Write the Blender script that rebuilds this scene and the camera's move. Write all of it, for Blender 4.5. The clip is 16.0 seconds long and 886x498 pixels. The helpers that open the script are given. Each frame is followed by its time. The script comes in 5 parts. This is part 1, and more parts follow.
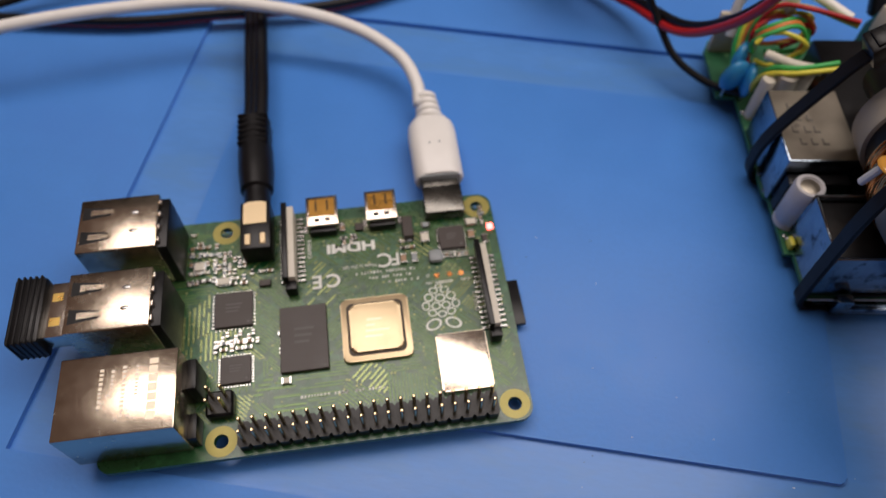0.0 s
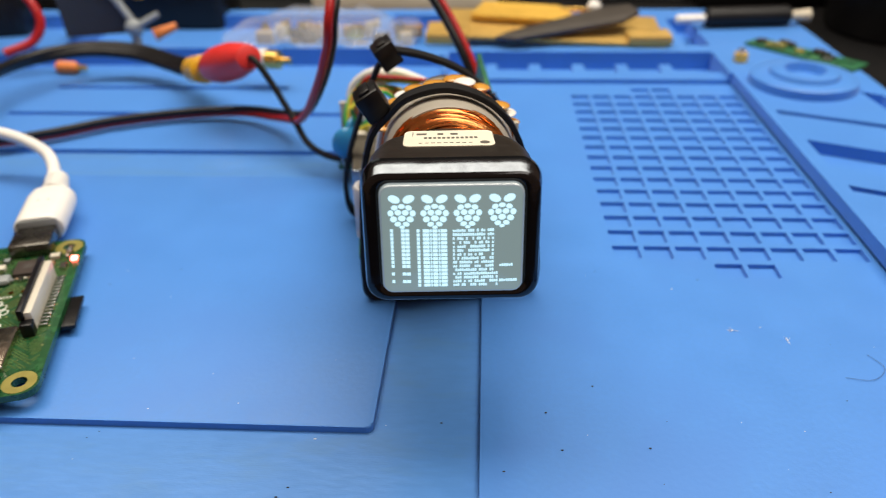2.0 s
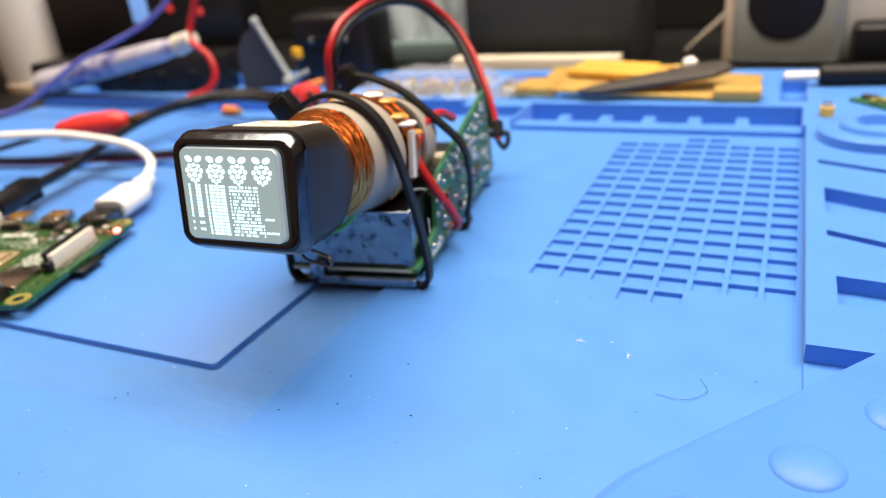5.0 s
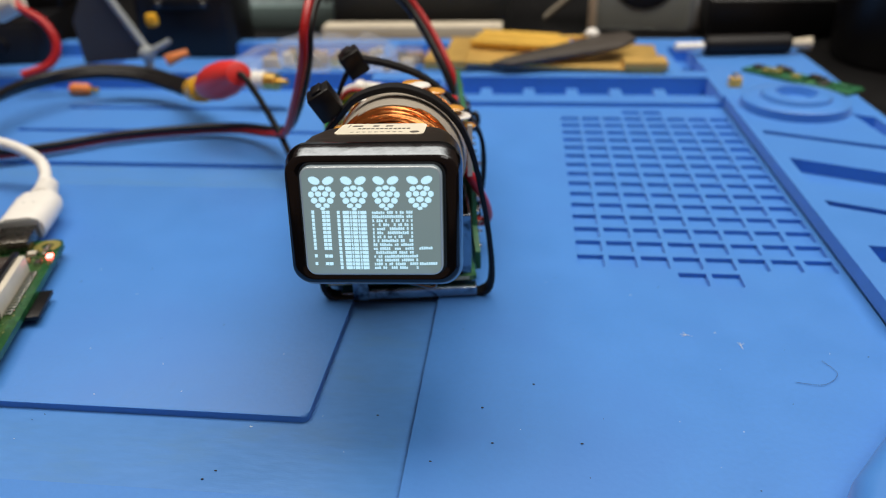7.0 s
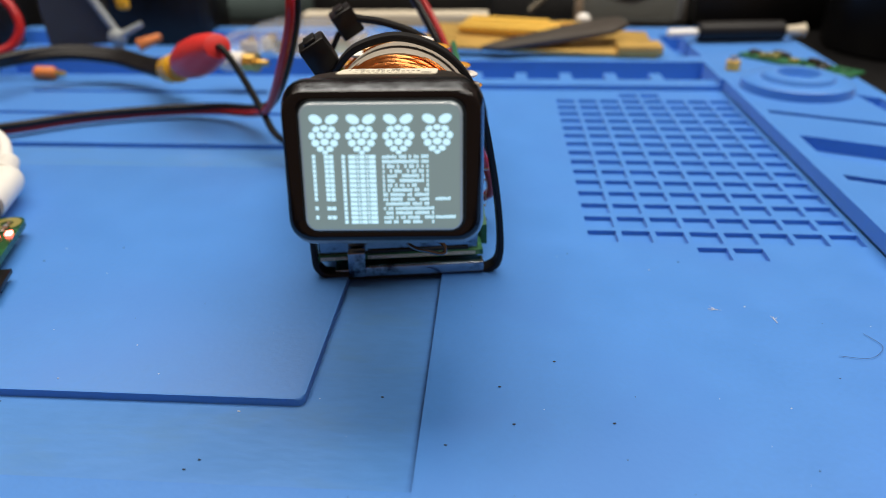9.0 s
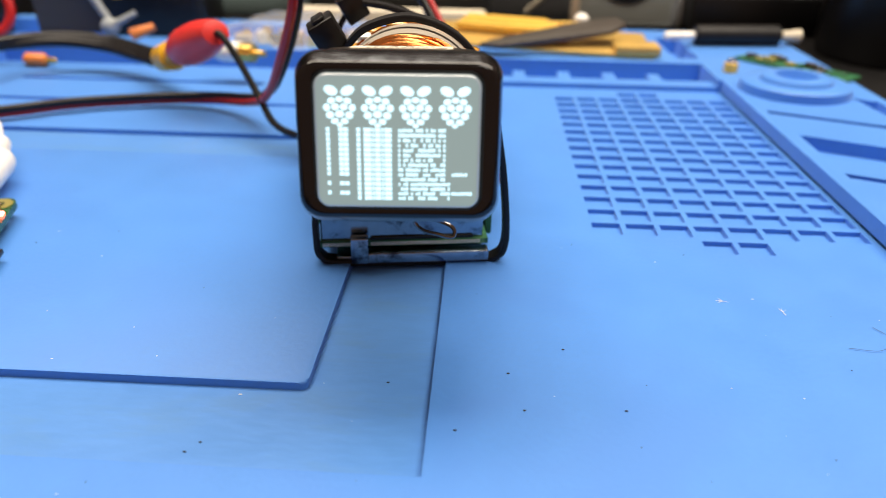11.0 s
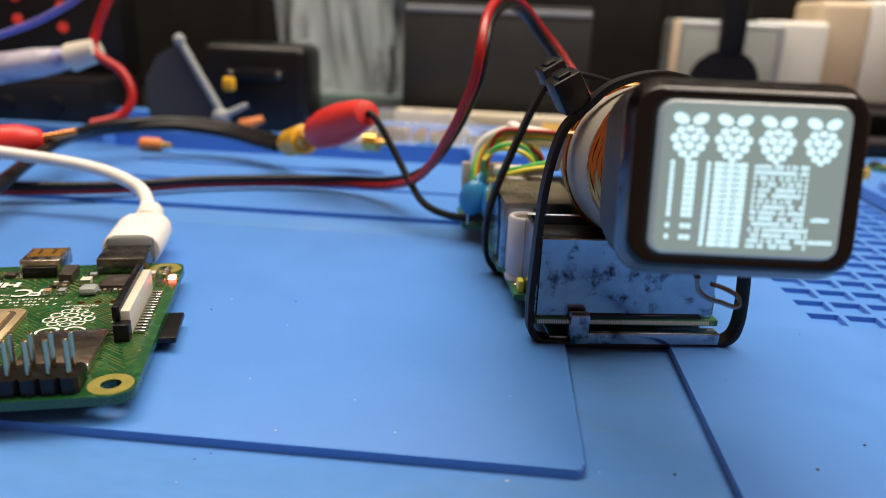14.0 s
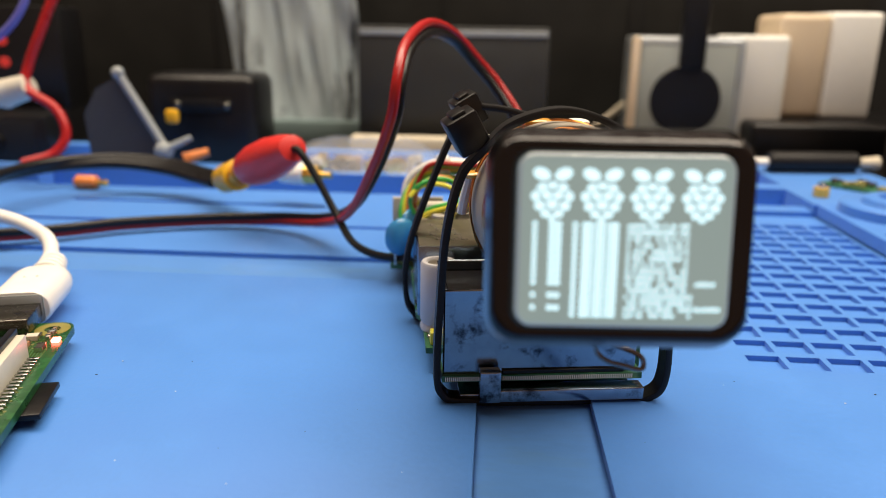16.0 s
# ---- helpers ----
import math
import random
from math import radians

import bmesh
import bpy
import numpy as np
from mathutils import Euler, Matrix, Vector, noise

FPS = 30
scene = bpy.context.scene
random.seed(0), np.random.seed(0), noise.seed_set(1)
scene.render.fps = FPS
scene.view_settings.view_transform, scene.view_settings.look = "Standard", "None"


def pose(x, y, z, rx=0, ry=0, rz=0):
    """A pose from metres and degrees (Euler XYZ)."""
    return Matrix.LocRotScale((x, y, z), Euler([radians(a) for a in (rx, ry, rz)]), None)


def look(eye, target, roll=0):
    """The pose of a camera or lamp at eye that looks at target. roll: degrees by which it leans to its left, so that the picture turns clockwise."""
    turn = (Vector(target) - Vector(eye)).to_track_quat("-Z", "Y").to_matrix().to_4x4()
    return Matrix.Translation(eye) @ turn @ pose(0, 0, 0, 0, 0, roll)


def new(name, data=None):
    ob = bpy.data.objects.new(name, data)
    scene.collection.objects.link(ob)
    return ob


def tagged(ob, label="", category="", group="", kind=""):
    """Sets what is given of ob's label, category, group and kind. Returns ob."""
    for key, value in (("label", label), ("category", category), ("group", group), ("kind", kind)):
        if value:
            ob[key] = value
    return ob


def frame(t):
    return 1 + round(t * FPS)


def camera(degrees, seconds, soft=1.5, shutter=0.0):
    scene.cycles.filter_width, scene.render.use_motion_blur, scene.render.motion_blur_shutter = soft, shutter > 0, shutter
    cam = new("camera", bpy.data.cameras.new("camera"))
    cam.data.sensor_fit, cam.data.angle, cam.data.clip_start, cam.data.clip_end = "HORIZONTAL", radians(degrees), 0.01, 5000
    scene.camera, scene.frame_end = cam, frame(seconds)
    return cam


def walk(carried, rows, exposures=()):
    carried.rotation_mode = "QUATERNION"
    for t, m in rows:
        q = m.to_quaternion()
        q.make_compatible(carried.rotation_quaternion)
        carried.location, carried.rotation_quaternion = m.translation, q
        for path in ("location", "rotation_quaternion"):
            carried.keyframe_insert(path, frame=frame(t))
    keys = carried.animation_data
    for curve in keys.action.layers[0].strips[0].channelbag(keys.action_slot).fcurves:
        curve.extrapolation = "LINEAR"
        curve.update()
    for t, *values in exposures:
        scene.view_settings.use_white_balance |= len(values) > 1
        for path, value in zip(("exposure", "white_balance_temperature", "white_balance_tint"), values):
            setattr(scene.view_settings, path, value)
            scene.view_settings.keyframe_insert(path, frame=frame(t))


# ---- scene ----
cam = camera(62.5, 16.0, soft=0.65, shutter=0.15)
cam.data.dof.use_dof = True
cam.data.dof.focus_distance = 0.121
cam.data.dof.aperture_fstop = 17.0
PATH = [
    (0, (-0.07272, -0.05013, 0.14402), (-0.08014, 0.00302, 0.05964), 0.87),
    (0.5, (-0.07666, -0.07772, 0.13063), (-0.08401, -0.01735, 0.05124), 2.50),
    (1, (-0.04654, -0.10023, 0.11405), (-0.05215, -0.02569, 0.04763), 2.38),
    (1.5, (-0.00730, -0.10083, 0.10429), (-0.01182, -0.02031, 0.04517), 0.12),
    (2, (0.01967, -0.09305, 0.09537), (0.01447, -0.00844, 0.04231), -0.99),
    (2.5, (0.02784, -0.09025, 0.08355), (0.02159, -0.00310, 0.03490), -1.28),
    (3, (0.03378, -0.09298, 0.08064), (0.02260, -0.00410, 0.03619), -3.27),
    (3.5, (0.06376, -0.09653, 0.08584), (0.03965, -0.00894, 0.04404), -6.38),
    (4, (0.09390, -0.09987, 0.07901), (0.05671, -0.01626, 0.03869), -6.71),
    (4.2, (0.10331, -0.09902, 0.07636), (0.06323, -0.01664, 0.03627), -6.53),
    (4.6, (0.10985, -0.09870, 0.07655), (0.06733, -0.01756, 0.03642), -6.25),
    (5, (0.10507, -0.09733, 0.08138), (0.06456, -0.01568, 0.04026), -5.60),
    (5.4, (0.09286, -0.09589, 0.08820), (0.05731, -0.01282, 0.04541), -4.82),
    (5.8, (0.07708, -0.09535, 0.09438), (0.04800, -0.01083, 0.04959), -4.10),
    (6.3, (0.05822, -0.09742, 0.09715), (0.03692, -0.01201, 0.04970), -3.58),
    (6.5, (0.04926, -0.09896, 0.09541), (0.03165, -0.01335, 0.04682), -3.37),
    (7, (0.03739, -0.09760, 0.08811), (0.02716, -0.01044, 0.04017), -1.60),
    (7.5, (0.03187, -0.09882, 0.08324), (0.02271, -0.01148, 0.03541), -1.11),
    (8, (0.03011, -0.09355, 0.07781), (0.02264, -0.00593, 0.03021), -0.85),
    (8.5, (0.02990, -0.09164, 0.07577), (0.02295, -0.00360, 0.02887), -0.80),
    (9.6, (0.03018, -0.08839, 0.07323), (0.02395, -0.00008, 0.02671), -0.63),
    (10.8, (0.02922, -0.08794, 0.07158), (0.02359, 0.00045, 0.02514), -0.15),
    (11, (0.02594, -0.08999, 0.06997), (0.02146, -0.00118, 0.02422), 0.92),
    (11.5, (0.01058, -0.09482, 0.06372), (0.00427, -0.00233, 0.02623), 1.26),
    (12, (-0.00253, -0.09204, 0.05894), (-0.00977, 0.00172, 0.02493), 1.74),
    (12.5, (-0.01116, -0.08898, 0.05585), (-0.01872, 0.00557, 0.02418), 2.29),
    (13, (-0.01347, -0.08848, 0.05443), (-0.02106, 0.00623, 0.02323), 2.52),
    (13.5, (-0.01475, -0.08695, 0.05471), (-0.02218, 0.00780, 0.02361), 2.57),
    (14, (-0.01254, -0.08368, 0.05537), (-0.01976, 0.01128, 0.02485), 2.45),
    (14.5, (-0.00886, -0.07985, 0.05589), (-0.01564, 0.01549, 0.02649), 1.70),
    (15, (-0.00583, -0.07608, 0.05640), (-0.01191, 0.01931, 0.02704), 1.50),
    (15.5, (-0.00217, -0.07132, 0.05679), (-0.00830, 0.02423, 0.02795), 1.38),
    (16, (0.00203, -0.07082, 0.05856), (-0.00420, 0.02486, 0.03014), 0.93),
]

EXPOSURES = [(0, -1.38, 6050, 20), (0.5, -1.36, 5950, 20), (1, -0.75, 6300, 15), (1.5, -0.42, 6300, 11), (2, -0.47, 6350, 10), (2.5, -0.58, 6350, 10), (3, -0.62, 6400, 10), (3.5, -0.43, 6500, 10), (4, 0.24, 6750, 14), (4.2, 0.26, 6750, 14), (6.5, -0.52, 6200, 10), (7, -0.75, 6150, 10), (7.5, -0.5, 6200, 10), (8, -0.52, 6200, 10), (8.5, -0.66, 6200, 10), (11, -0.04, 6700, 12), (11.5, -0.1, 6700, 12), (12, -0.23, 6700, 12), (12.5, -0.26, 6700, 12), (13, -0.12, 6750, 12), (13.5, -0.33, 6700, 12), (14.5, -0.28, 6900, 12), (15.5, -0.26, 7000, 12), (16, -0.22, 7000, 12)]
walk(cam, [(t, look(eye, target, roll)) for t, eye, target, roll in PATH], EXPOSURES)

# ---- light: one long workbench lamp over the back of the mat, dim room, an added fill ----
world = bpy.data.worlds.new("room")
scene.world = world
world.use_nodes = True
world.node_tree.nodes["Background"].inputs[0].default_value = (1.0, 0.60, 0.41, 1)
world.node_tree.nodes["Background"].inputs[1].default_value = 0.25


def area_lamp(name, where, sx, sy, watts, colour, label):
    data = bpy.data.lights.new(name, "AREA")
    data.shape, data.size, data.size_y, data.energy, data.color = "RECTANGLE", sx, sy, watts, colour
    ob = new(name, data)
    ob.matrix_world = where
    return tagged(ob, label, "lamp", kind="structure")


area_lamp("bench_lamp", pose(0.08, 0.21, 0.66, 4, 0, 0), 1.10, 0.30, 13.1, (1.0, 0.90, 0.75), "long white bench lamp hanging over the desk")
# unseen fill light, added to lift the front faces of the rear clutter
area_lamp("fill_lamp", pose(0.55, -0.35, 1.30, 18, 22, 0), 0.60, 0.60, 6.0, (1.0, 0.94, 0.86), "square fill lamp added high in front, out of view")

# ---- helpers: all shapes are given in centimetres ----
C = 0.01


def thing(name, x, y, z, rz, label, category, group="", kind=""):
    ob = new(name)
    ob.empty_display_size = 0.01
    ob.matrix_world = pose(x * C, y * C, z * C, 0, 0, rz)
    return tagged(ob, label, category, group, kind)


def mesh_of(name, bm, material, smooth=True):
    bmesh.ops.scale(bm, vec=(C, C, C), verts=bm.verts)
    me = bpy.data.meshes.new(name)
    bm.to_mesh(me)
    bm.free()
    me.materials.append(material)
    if smooth:
        me.shade_smooth()
        me.set_sharp_from_angle(angle=radians(38))
    return me


def part(name, bm, material, parent=None, label="", smooth=True):
    ob = new(name, mesh_of(name, bm, material, smooth))
    if parent:
        ob.parent = parent
    if label:
        ob["label"] = label
    return ob


def bms():
    return bmesh.new()


def box(bm, x0, x1, y0, y1, z0, z1, bev=0.0, seg=2):
    vs = [bm.verts.new((x, y, z)) for z in (z0, z1) for y in (y0, y1) for x in (x0, x1)]
    fs = [bm.faces.new([vs[i] for i in q]) for q in ((0, 2, 3, 1), (4, 5, 7, 6), (0, 1, 5, 4), (2, 6, 7, 3), (0, 4, 6, 2), (1, 3, 7, 5))]
    if bev > 0:
        es = list({e for f in fs for e in f.edges})
        bmesh.ops.bevel(bm, geom=es, offset=bev, segments=seg, profile=0.5, affect="EDGES")
    return bm


def frame_axes(d):
    d = d.normalized()
    a = d.cross(Vector((0, 0, 1)) if abs(d.z) < 0.9 else Vector((1, 0, 0))).normalized()
    return a, d.cross(a).normalized()


def rod(bm, p0, p1, r0, r1=None, seg=16):
    p0, p1 = Vector(p0), Vector(p1)
    r1 = r0 if r1 is None else r1
    a, b = frame_axes(p1 - p0)
    ring = lambda p, r: [bm.verts.new(p + (a * math.cos(t) + b * math.sin(t)) * r) for t in [2 * math.pi * i / seg for i in range(seg)]]
    u, v = ring(p0, r0), ring(p1, r1)
    for i in range(seg):
        j = (i + 1) % seg
        bm.faces.new((u[i], u[j], v[j], v[i]))
    bm.faces.new(u[::-1])
    bm.faces.new(v)
    bmesh.ops.recalc_face_normals(bm, faces=bm.faces)
    return bm


def lathe(bm, p0, d, profile, seg=32, squash=1.0):
    """Rings of (distance along d, radius)."""
    p0, d = Vector(p0), Vector(d).normalized()
    a, b = frame_axes(d)
    rings = []
    for s, r in profile:
        rings.append([bm.verts.new(p0 + d * s + (a * math.cos(t) + b * math.sin(t) * squash) * max(r, 1e-4)) for t in [2 * math.pi * i / seg for i in range(seg)]])
    for u, v in zip(rings, rings[1:]):
        for i in range(seg):
            j = (i + 1) % seg
            bm.faces.new((u[i], u[j], v[j], v[i]))
    bm.faces.new(rings[0][::-1])
    bm.faces.new(rings[-1])
    bmesh.ops.recalc_face_normals(bm, faces=bm.faces)
    return bm


def ball(bm, c, r, sx=1, sy=1, sz=1, u=12, v=8):
    bmesh.ops.create_uvsphere(bm, u_segments=u, v_segments=v, radius=r, matrix=Matrix.Translation(c) @ Matrix.Diagonal((sx, sy, sz, 1)))
    return bm


def smooth_line(pts, n=10):
    pts = [Vector(p) for p in pts]
    pts = [pts[0] * 2 - pts[1]] + pts + [pts[-1] * 2 - pts[-2]]
    out = []
    for i in range(1, len(pts) - 2):
        p0, p1, p2, p3 = pts[i - 1:i + 3]
        for k in range(n):
            t = k / n
            out.append(0.5 * (2 * p1 + (p2 - p0) * t + (2 * p0 - 5 * p1 + 4 * p2 - p3) * t * t + (3 * p1 - p0 - 3 * p2 + p3) * t ** 3))
    out.append(pts[-2])
    return out


def tube(bm, pts, r, seg=12, n=10, flat=1.0, offset=(0, 0, 0), ends=None):
    """A round cord along a smooth line; flat squashes it, ends gives two radii."""
    line = smooth_line(pts, n) if n else [Vector(p) for p in pts]
    off = Vector(offset)
    rings, a = [], None
    for i, p in enumerate(line):
        d = (line[min(i + 1, len(line) - 1)] - line[max(i - 1, 0)]).normalized()
        if a is None:
            a, b = frame_axes(d)
        else:
            a = (a - d * a.dot(d)).normalized()
            b = d.cross(a).normalized()
        rr = r if ends is None else ends[0] + (ends[1] - ends[0]) * i / (len(line) - 1)
        rings.append([bm.verts.new(p + off + (a * math.cos(t) + b * math.sin(t) * flat) * rr) for t in [2 * math.pi * k / seg for k in range(seg)]])
    for u, v in zip(rings, rings[1:]):
        for i in range(seg):
            j = (i + 1) % seg
            bm.faces.new((u[i], u[j], v[j], v[i]))
    bm.faces.new(rings[0][::-1])
    bm.faces.new(rings[-1])
    bmesh.ops.recalc_face_normals(bm, faces=bm.faces)
    return bm


def prism(bm, poly, z0, z1, bev=0.0, seg=2):
    lo = [bm.verts.new((x, y, z0)) for x, y in poly]
    hi = [bm.verts.new((x, y, z1)) for x, y in poly]
    fs = [bm.faces.new(lo[::-1]), bm.faces.new(hi)]
    n = len(poly)
    for i in range(n):
        fs.append(bm.faces.new((lo[i], lo[(i + 1) % n], hi[(i + 1) % n], hi[i])))
    if bev > 0:
        es = [e for e in fs[1].edges]
        bmesh.ops.bevel(bm, geom=es, offset=bev, segments=seg, profile=0.5, affect="EDGES")
    bmesh.ops.recalc_face_normals(bm, faces=bm.faces)
    return bm


def rounded(x0, x1, y0, y1, r, n=6):
    out = []
    for cx, cy, a0 in ((x1 - r, y1 - r, 0), (x0 + r, y1 - r, 90), (x0 + r, y0 + r, 180), (x1 - r, y0 + r, 270)):
        for k in range(n + 1):
            a = radians(a0 + 90 * k / n)
            out.append((cx + r * math.cos(a), cy + r * math.sin(a)))
    return out


# ---- materials ----
def material(name, colour, rough=0.5, metal=0.0, vary=0.15, scale=400.0, bump=0.05, coat=0.0, spots=None, spot_scale=60.0, spot_from=0.6, emit=None, power=0.0, transmission=0.0, alpha=1.0, stretch=None, per_object=0.0, sss=0.0, spec=0.5):
    m = bpy.data.materials.new(name)
    m.use_nodes = True
    nt = m.node_tree
    b = nt.nodes["Principled BSDF"]
    N, Lk = nt.nodes.new, nt.links.new
    tc = N("ShaderNodeTexCoord")
    src = tc.outputs["Object"]
    if stretch:
        mp = N("ShaderNodeMapping")
        mp.inputs["Scale"].default_value = stretch
        Lk(src, mp.inputs["Vector"])
        src = mp.outputs["Vector"]
    fine = N("ShaderNodeTexNoise")
    fine.inputs["Scale"].default_value, fine.inputs["Detail"].default_value = scale, 4
    Lk(src, fine.inputs["Vector"])
    big = N("ShaderNodeTexNoise")
    big.inputs["Scale"].default_value, big.inputs["Detail"].default_value = scale / 9, 3
    Lk(src, big.inputs["Vector"])
    mix = N("ShaderNodeMath")
    mix.operation = "ADD"
    Lk(fine.outputs["Fac"], mix.inputs[0])
    Lk(big.outputs["Fac"], mix.inputs[1])
    ramp = N("ShaderNodeMapRange")
    ramp.inputs["From Min"].default_value, ramp.inputs["From Max"].default_value = 0.6, 1.4
    ramp.inputs["To Min"].default_value, ramp.inputs["To Max"].default_value = 1 - vary, 1 + vary
    Lk(mix.outputs[0], ramp.inputs["Value"])
    hsv = N("ShaderNodeHueSaturation")
    hsv.inputs["Color"].default_value = (*colour, 1)
    value = ramp.outputs["Result"]
    if per_object:
        info = N("ShaderNodeObjectInfo")
        r2 = N("ShaderNodeMapRange")
        r2.inputs["To Min"].default_value, r2.inputs["To Max"].default_value = 1 - per_object, 1 + per_object
        Lk(info.outputs["Random"], r2.inputs["Value"])
        mul = N("ShaderNodeMath")
        mul.operation = "MULTIPLY"
        Lk(value, mul.inputs[0])
        Lk(r2.outputs["Result"], mul.inputs[1])
        value = mul.outputs[0]
    Lk(value, hsv.inputs["Value"])
    out = hsv.outputs["Color"]
    if spots:
        sn = N("ShaderNodeTexNoise")
        sn.inputs["Scale"].default_value, sn.inputs["Detail"].default_value, sn.inputs["Roughness"].default_value = spot_scale, 6, 0.65
        Lk(src, sn.inputs["Vector"])
        sr = N("ShaderNodeMapRange")
        sr.inputs["From Min"].default_value, sr.inputs["From Max"].default_value = spot_from, spot_from + 0.12
        Lk(sn.outputs["Fac"], sr.inputs["Value"])
        mc = N("ShaderNodeMix")
        mc.data_type = "RGBA"
        Lk(sr.outputs["Result"], mc.inputs["Factor"])
        Lk(out, mc.inputs["A"])
        mc.inputs["B"].default_value = (*spots, 1)
        out = mc.outputs["Result"]
    Lk(out, b.inputs["Base Color"])
    rr = N("ShaderNodeMapRange")
    rr.inputs["From Min"].default_value, rr.inputs["From Max"].default_value = 0.6, 1.4
    rr.inputs["To Min"].default_value, rr.inputs["To Max"].default_value = max(0.02, rough - 0.07), min(1, rough + 0.07)
    Lk(mix.outputs[0], rr.inputs["Value"])
    Lk(rr.outputs["Result"], b.inputs["Roughness"])
    b.inputs["Metallic"].default_value = metal
    b.inputs["Specular IOR Level"].default_value = spec
    b.inputs["Coat Weight"].default_value = coat
    b.inputs["Transmission Weight"].default_value = transmission
    b.inputs["Alpha"].default_value = alpha
    if sss:
        b.inputs["Subsurface Weight"].default_value = sss
        b.inputs["Subsurface Radius"].default_value = (0.0005, 0.0008, 0.0016)
        b.inputs["Subsurface Scale"].default_value = 1.0
    if bump:
        bp = N("ShaderNodeBump")
        bp.inputs["Strength"].default_value, bp.inputs["Distance"].default_value = bump, 0.0004
        Lk(fine.outputs["Fac"], bp.inputs["Height"])
        Lk(bp.outputs["Normal"], b.inputs["Normal"])
    if emit:
        b.inputs["Emission Color"].default_value = (*emit, 1)
        b.inputs["Emission Strength"].default_value = power
    return m


SILICONE = material("blue_silicone", (0.060, 0.238, 0.69), 0.48, 0, 0.05, 900, 0.10, spots=(0.060, 0.23, 0.68), spot_scale=28, spot_from=0.50)
DESK = material("black_desk", (0.006, 0.006, 0.0065), 0.5, 0, 0.3, 120, 0.1, spec=0.3)
WALL = material("dark_wall", (0.010, 0.010, 0.010), 0.7, 0, 0.3, 30, 0.1, spec=0.3)
PCB = material("green_solder_mask", (0.007, 0.068, 0.018), 0.30, 0, 0.25, 700, 0.12, spec=0.8, spots=(0.02, 0.12, 0.035), spot_scale=420, spot_from=0.52)
PCB_EDGE = material("green_board_dark", (0.02, 0.12, 0.05), 0.45, 0, 0.3, 500, 0.15, spots=(0.12, 0.30, 0.12), spot_scale=260, spot_from=0.58)
GOLD = material("gold_plating", (0.75, 0.50, 0.14), 0.3, 1, 0.1, 600, 0.05)
PAD = material("yellow_copper_pad", (0.33, 0.29, 0.075), 0.38, 0.3, 0.12, 600, 0.05)
STEEL = material("tin_plated_steel", (0.66, 0.60, 0.52), 0.24, 1, 0.08, 300, 0.06, spots=(0.35, 0.33, 0.30), spot_scale=180, spot_from=0.66)
SHIELD = material("worn_shield_steel", (0.30, 0.36, 0.42), 0.20, 1, 0.25, 350, 0.06, spots=(0.045, 0.05, 0.065), spot_scale=210, spot_from=0.535)
SOLDER = material("solder_joint", (0.56, 0.56, 0.55), 0.25, 1, 0.1, 500, 0.1)
CHIP = material("black_chip_epoxy", (0.045, 0.034, 0.029), 0.42, 0, 0.15, 900, 0.1)
HEATSPREADER = material("nickel_heat_spreader", (0.74, 0.59, 0.37), 0.46, 1, 0.02, 900, 0.015)
BLACK = material("black_plastic", (0.006, 0.006, 0.007), 0.35, 0, 0.2, 500, 0.08, spec=0.35)
BLACK_MATT = material("black_rubber", (0.007, 0.007, 0.008), 0.5, 0, 0.2, 400, 0.12, spec=0.3)
GLOSS_BLACK = material("black_gloss_bezel", (0.004, 0.004, 0.005), 0.10, 0, 0.1, 500, 0.02, spec=0.6)
WHITE = material("white_plastic", (0.82, 0.81, 0.77), 0.35, 0, 0.03, 300, 0.03)
SILK = material("white_silkscreen", (0.75, 0.77, 0.72), 0.6, 0, 0.05, 900, 0.02)
CREAM = material("cream_nylon", (0.66, 0.62, 0.52), 0.45, 0, 0.08, 300, 0.05)
YOKE = material("grey_white_yoke_plastic", (0.33, 0.30, 0.25), 0.45, 0, 0.08, 250, 0.06)
RED = material("red_insulation", (0.42, 0.012, 0.014), 0.32, 0, 0.1, 300, 0.04)
ORANGE_RED = material("red_boot", (0.72, 0.035, 0.03), 0.4, 0, 0.1, 250, 0.08)
YELLOW = material("yellow_boot", (0.78, 0.42, 0.02), 0.4, 0, 0.1, 250, 0.08)
GREEN = material("green_insulation", (0.05, 0.42, 0.09), 0.35, 0, 0.1, 300, 0.04)
LIME = material("yellow_insulation", (0.72, 0.66, 0.06), 0.35, 0, 0.1, 300, 0.04)
ORANGE = material("orange_insulation", (0.72, 0.22, 0.05), 0.35, 0, 0.1, 300, 0.04)
PURPLE = material("violet_insulation", (0.16, 0.16, 0.52), 0.35, 0, 0.1, 300, 0.04)
GREYWIRE = material("dark_grey_insulation", (0.007, 0.007, 0.007), 0.45, 0, 0.1, 300, 0.04, spec=0.25)
BLUECAP = material("blue_ceramic", (0.04, 0.30, 0.62), 0.22, 0, 0.1, 250, 0.04, coat=0.4)
GREYCAP = material("pale_capacitor_sleeve", (0.50, 0.50, 0.52), 0.35, 0, 0.08, 250, 0.04)
COPPER = material("enamelled_copper", (0.74, 0.31, 0.10), 0.20, 1, 0.3, 500, 0.2)
GLUE = material("amber_glue", (0.62, 0.30, 0.05), 0.15, 0, 0.2, 120, 0.1, coat=0.3)
PAPER = material("cream_paper_label", (0.70, 0.66, 0.54), 0.7, 0, 0.05, 300, 0.05)
PRINT = material("dark_print", (0.11, 0.10, 0.085), 0.7, 0, 0.1, 300, 0.0)
TANCAN = material("tarnished_can_top", (0.30, 0.27, 0.22), 0.38, 1, 0.15, 250, 0.1, spots=(0.10, 0.09, 0.08), spot_scale=90, spot_from=0.62)
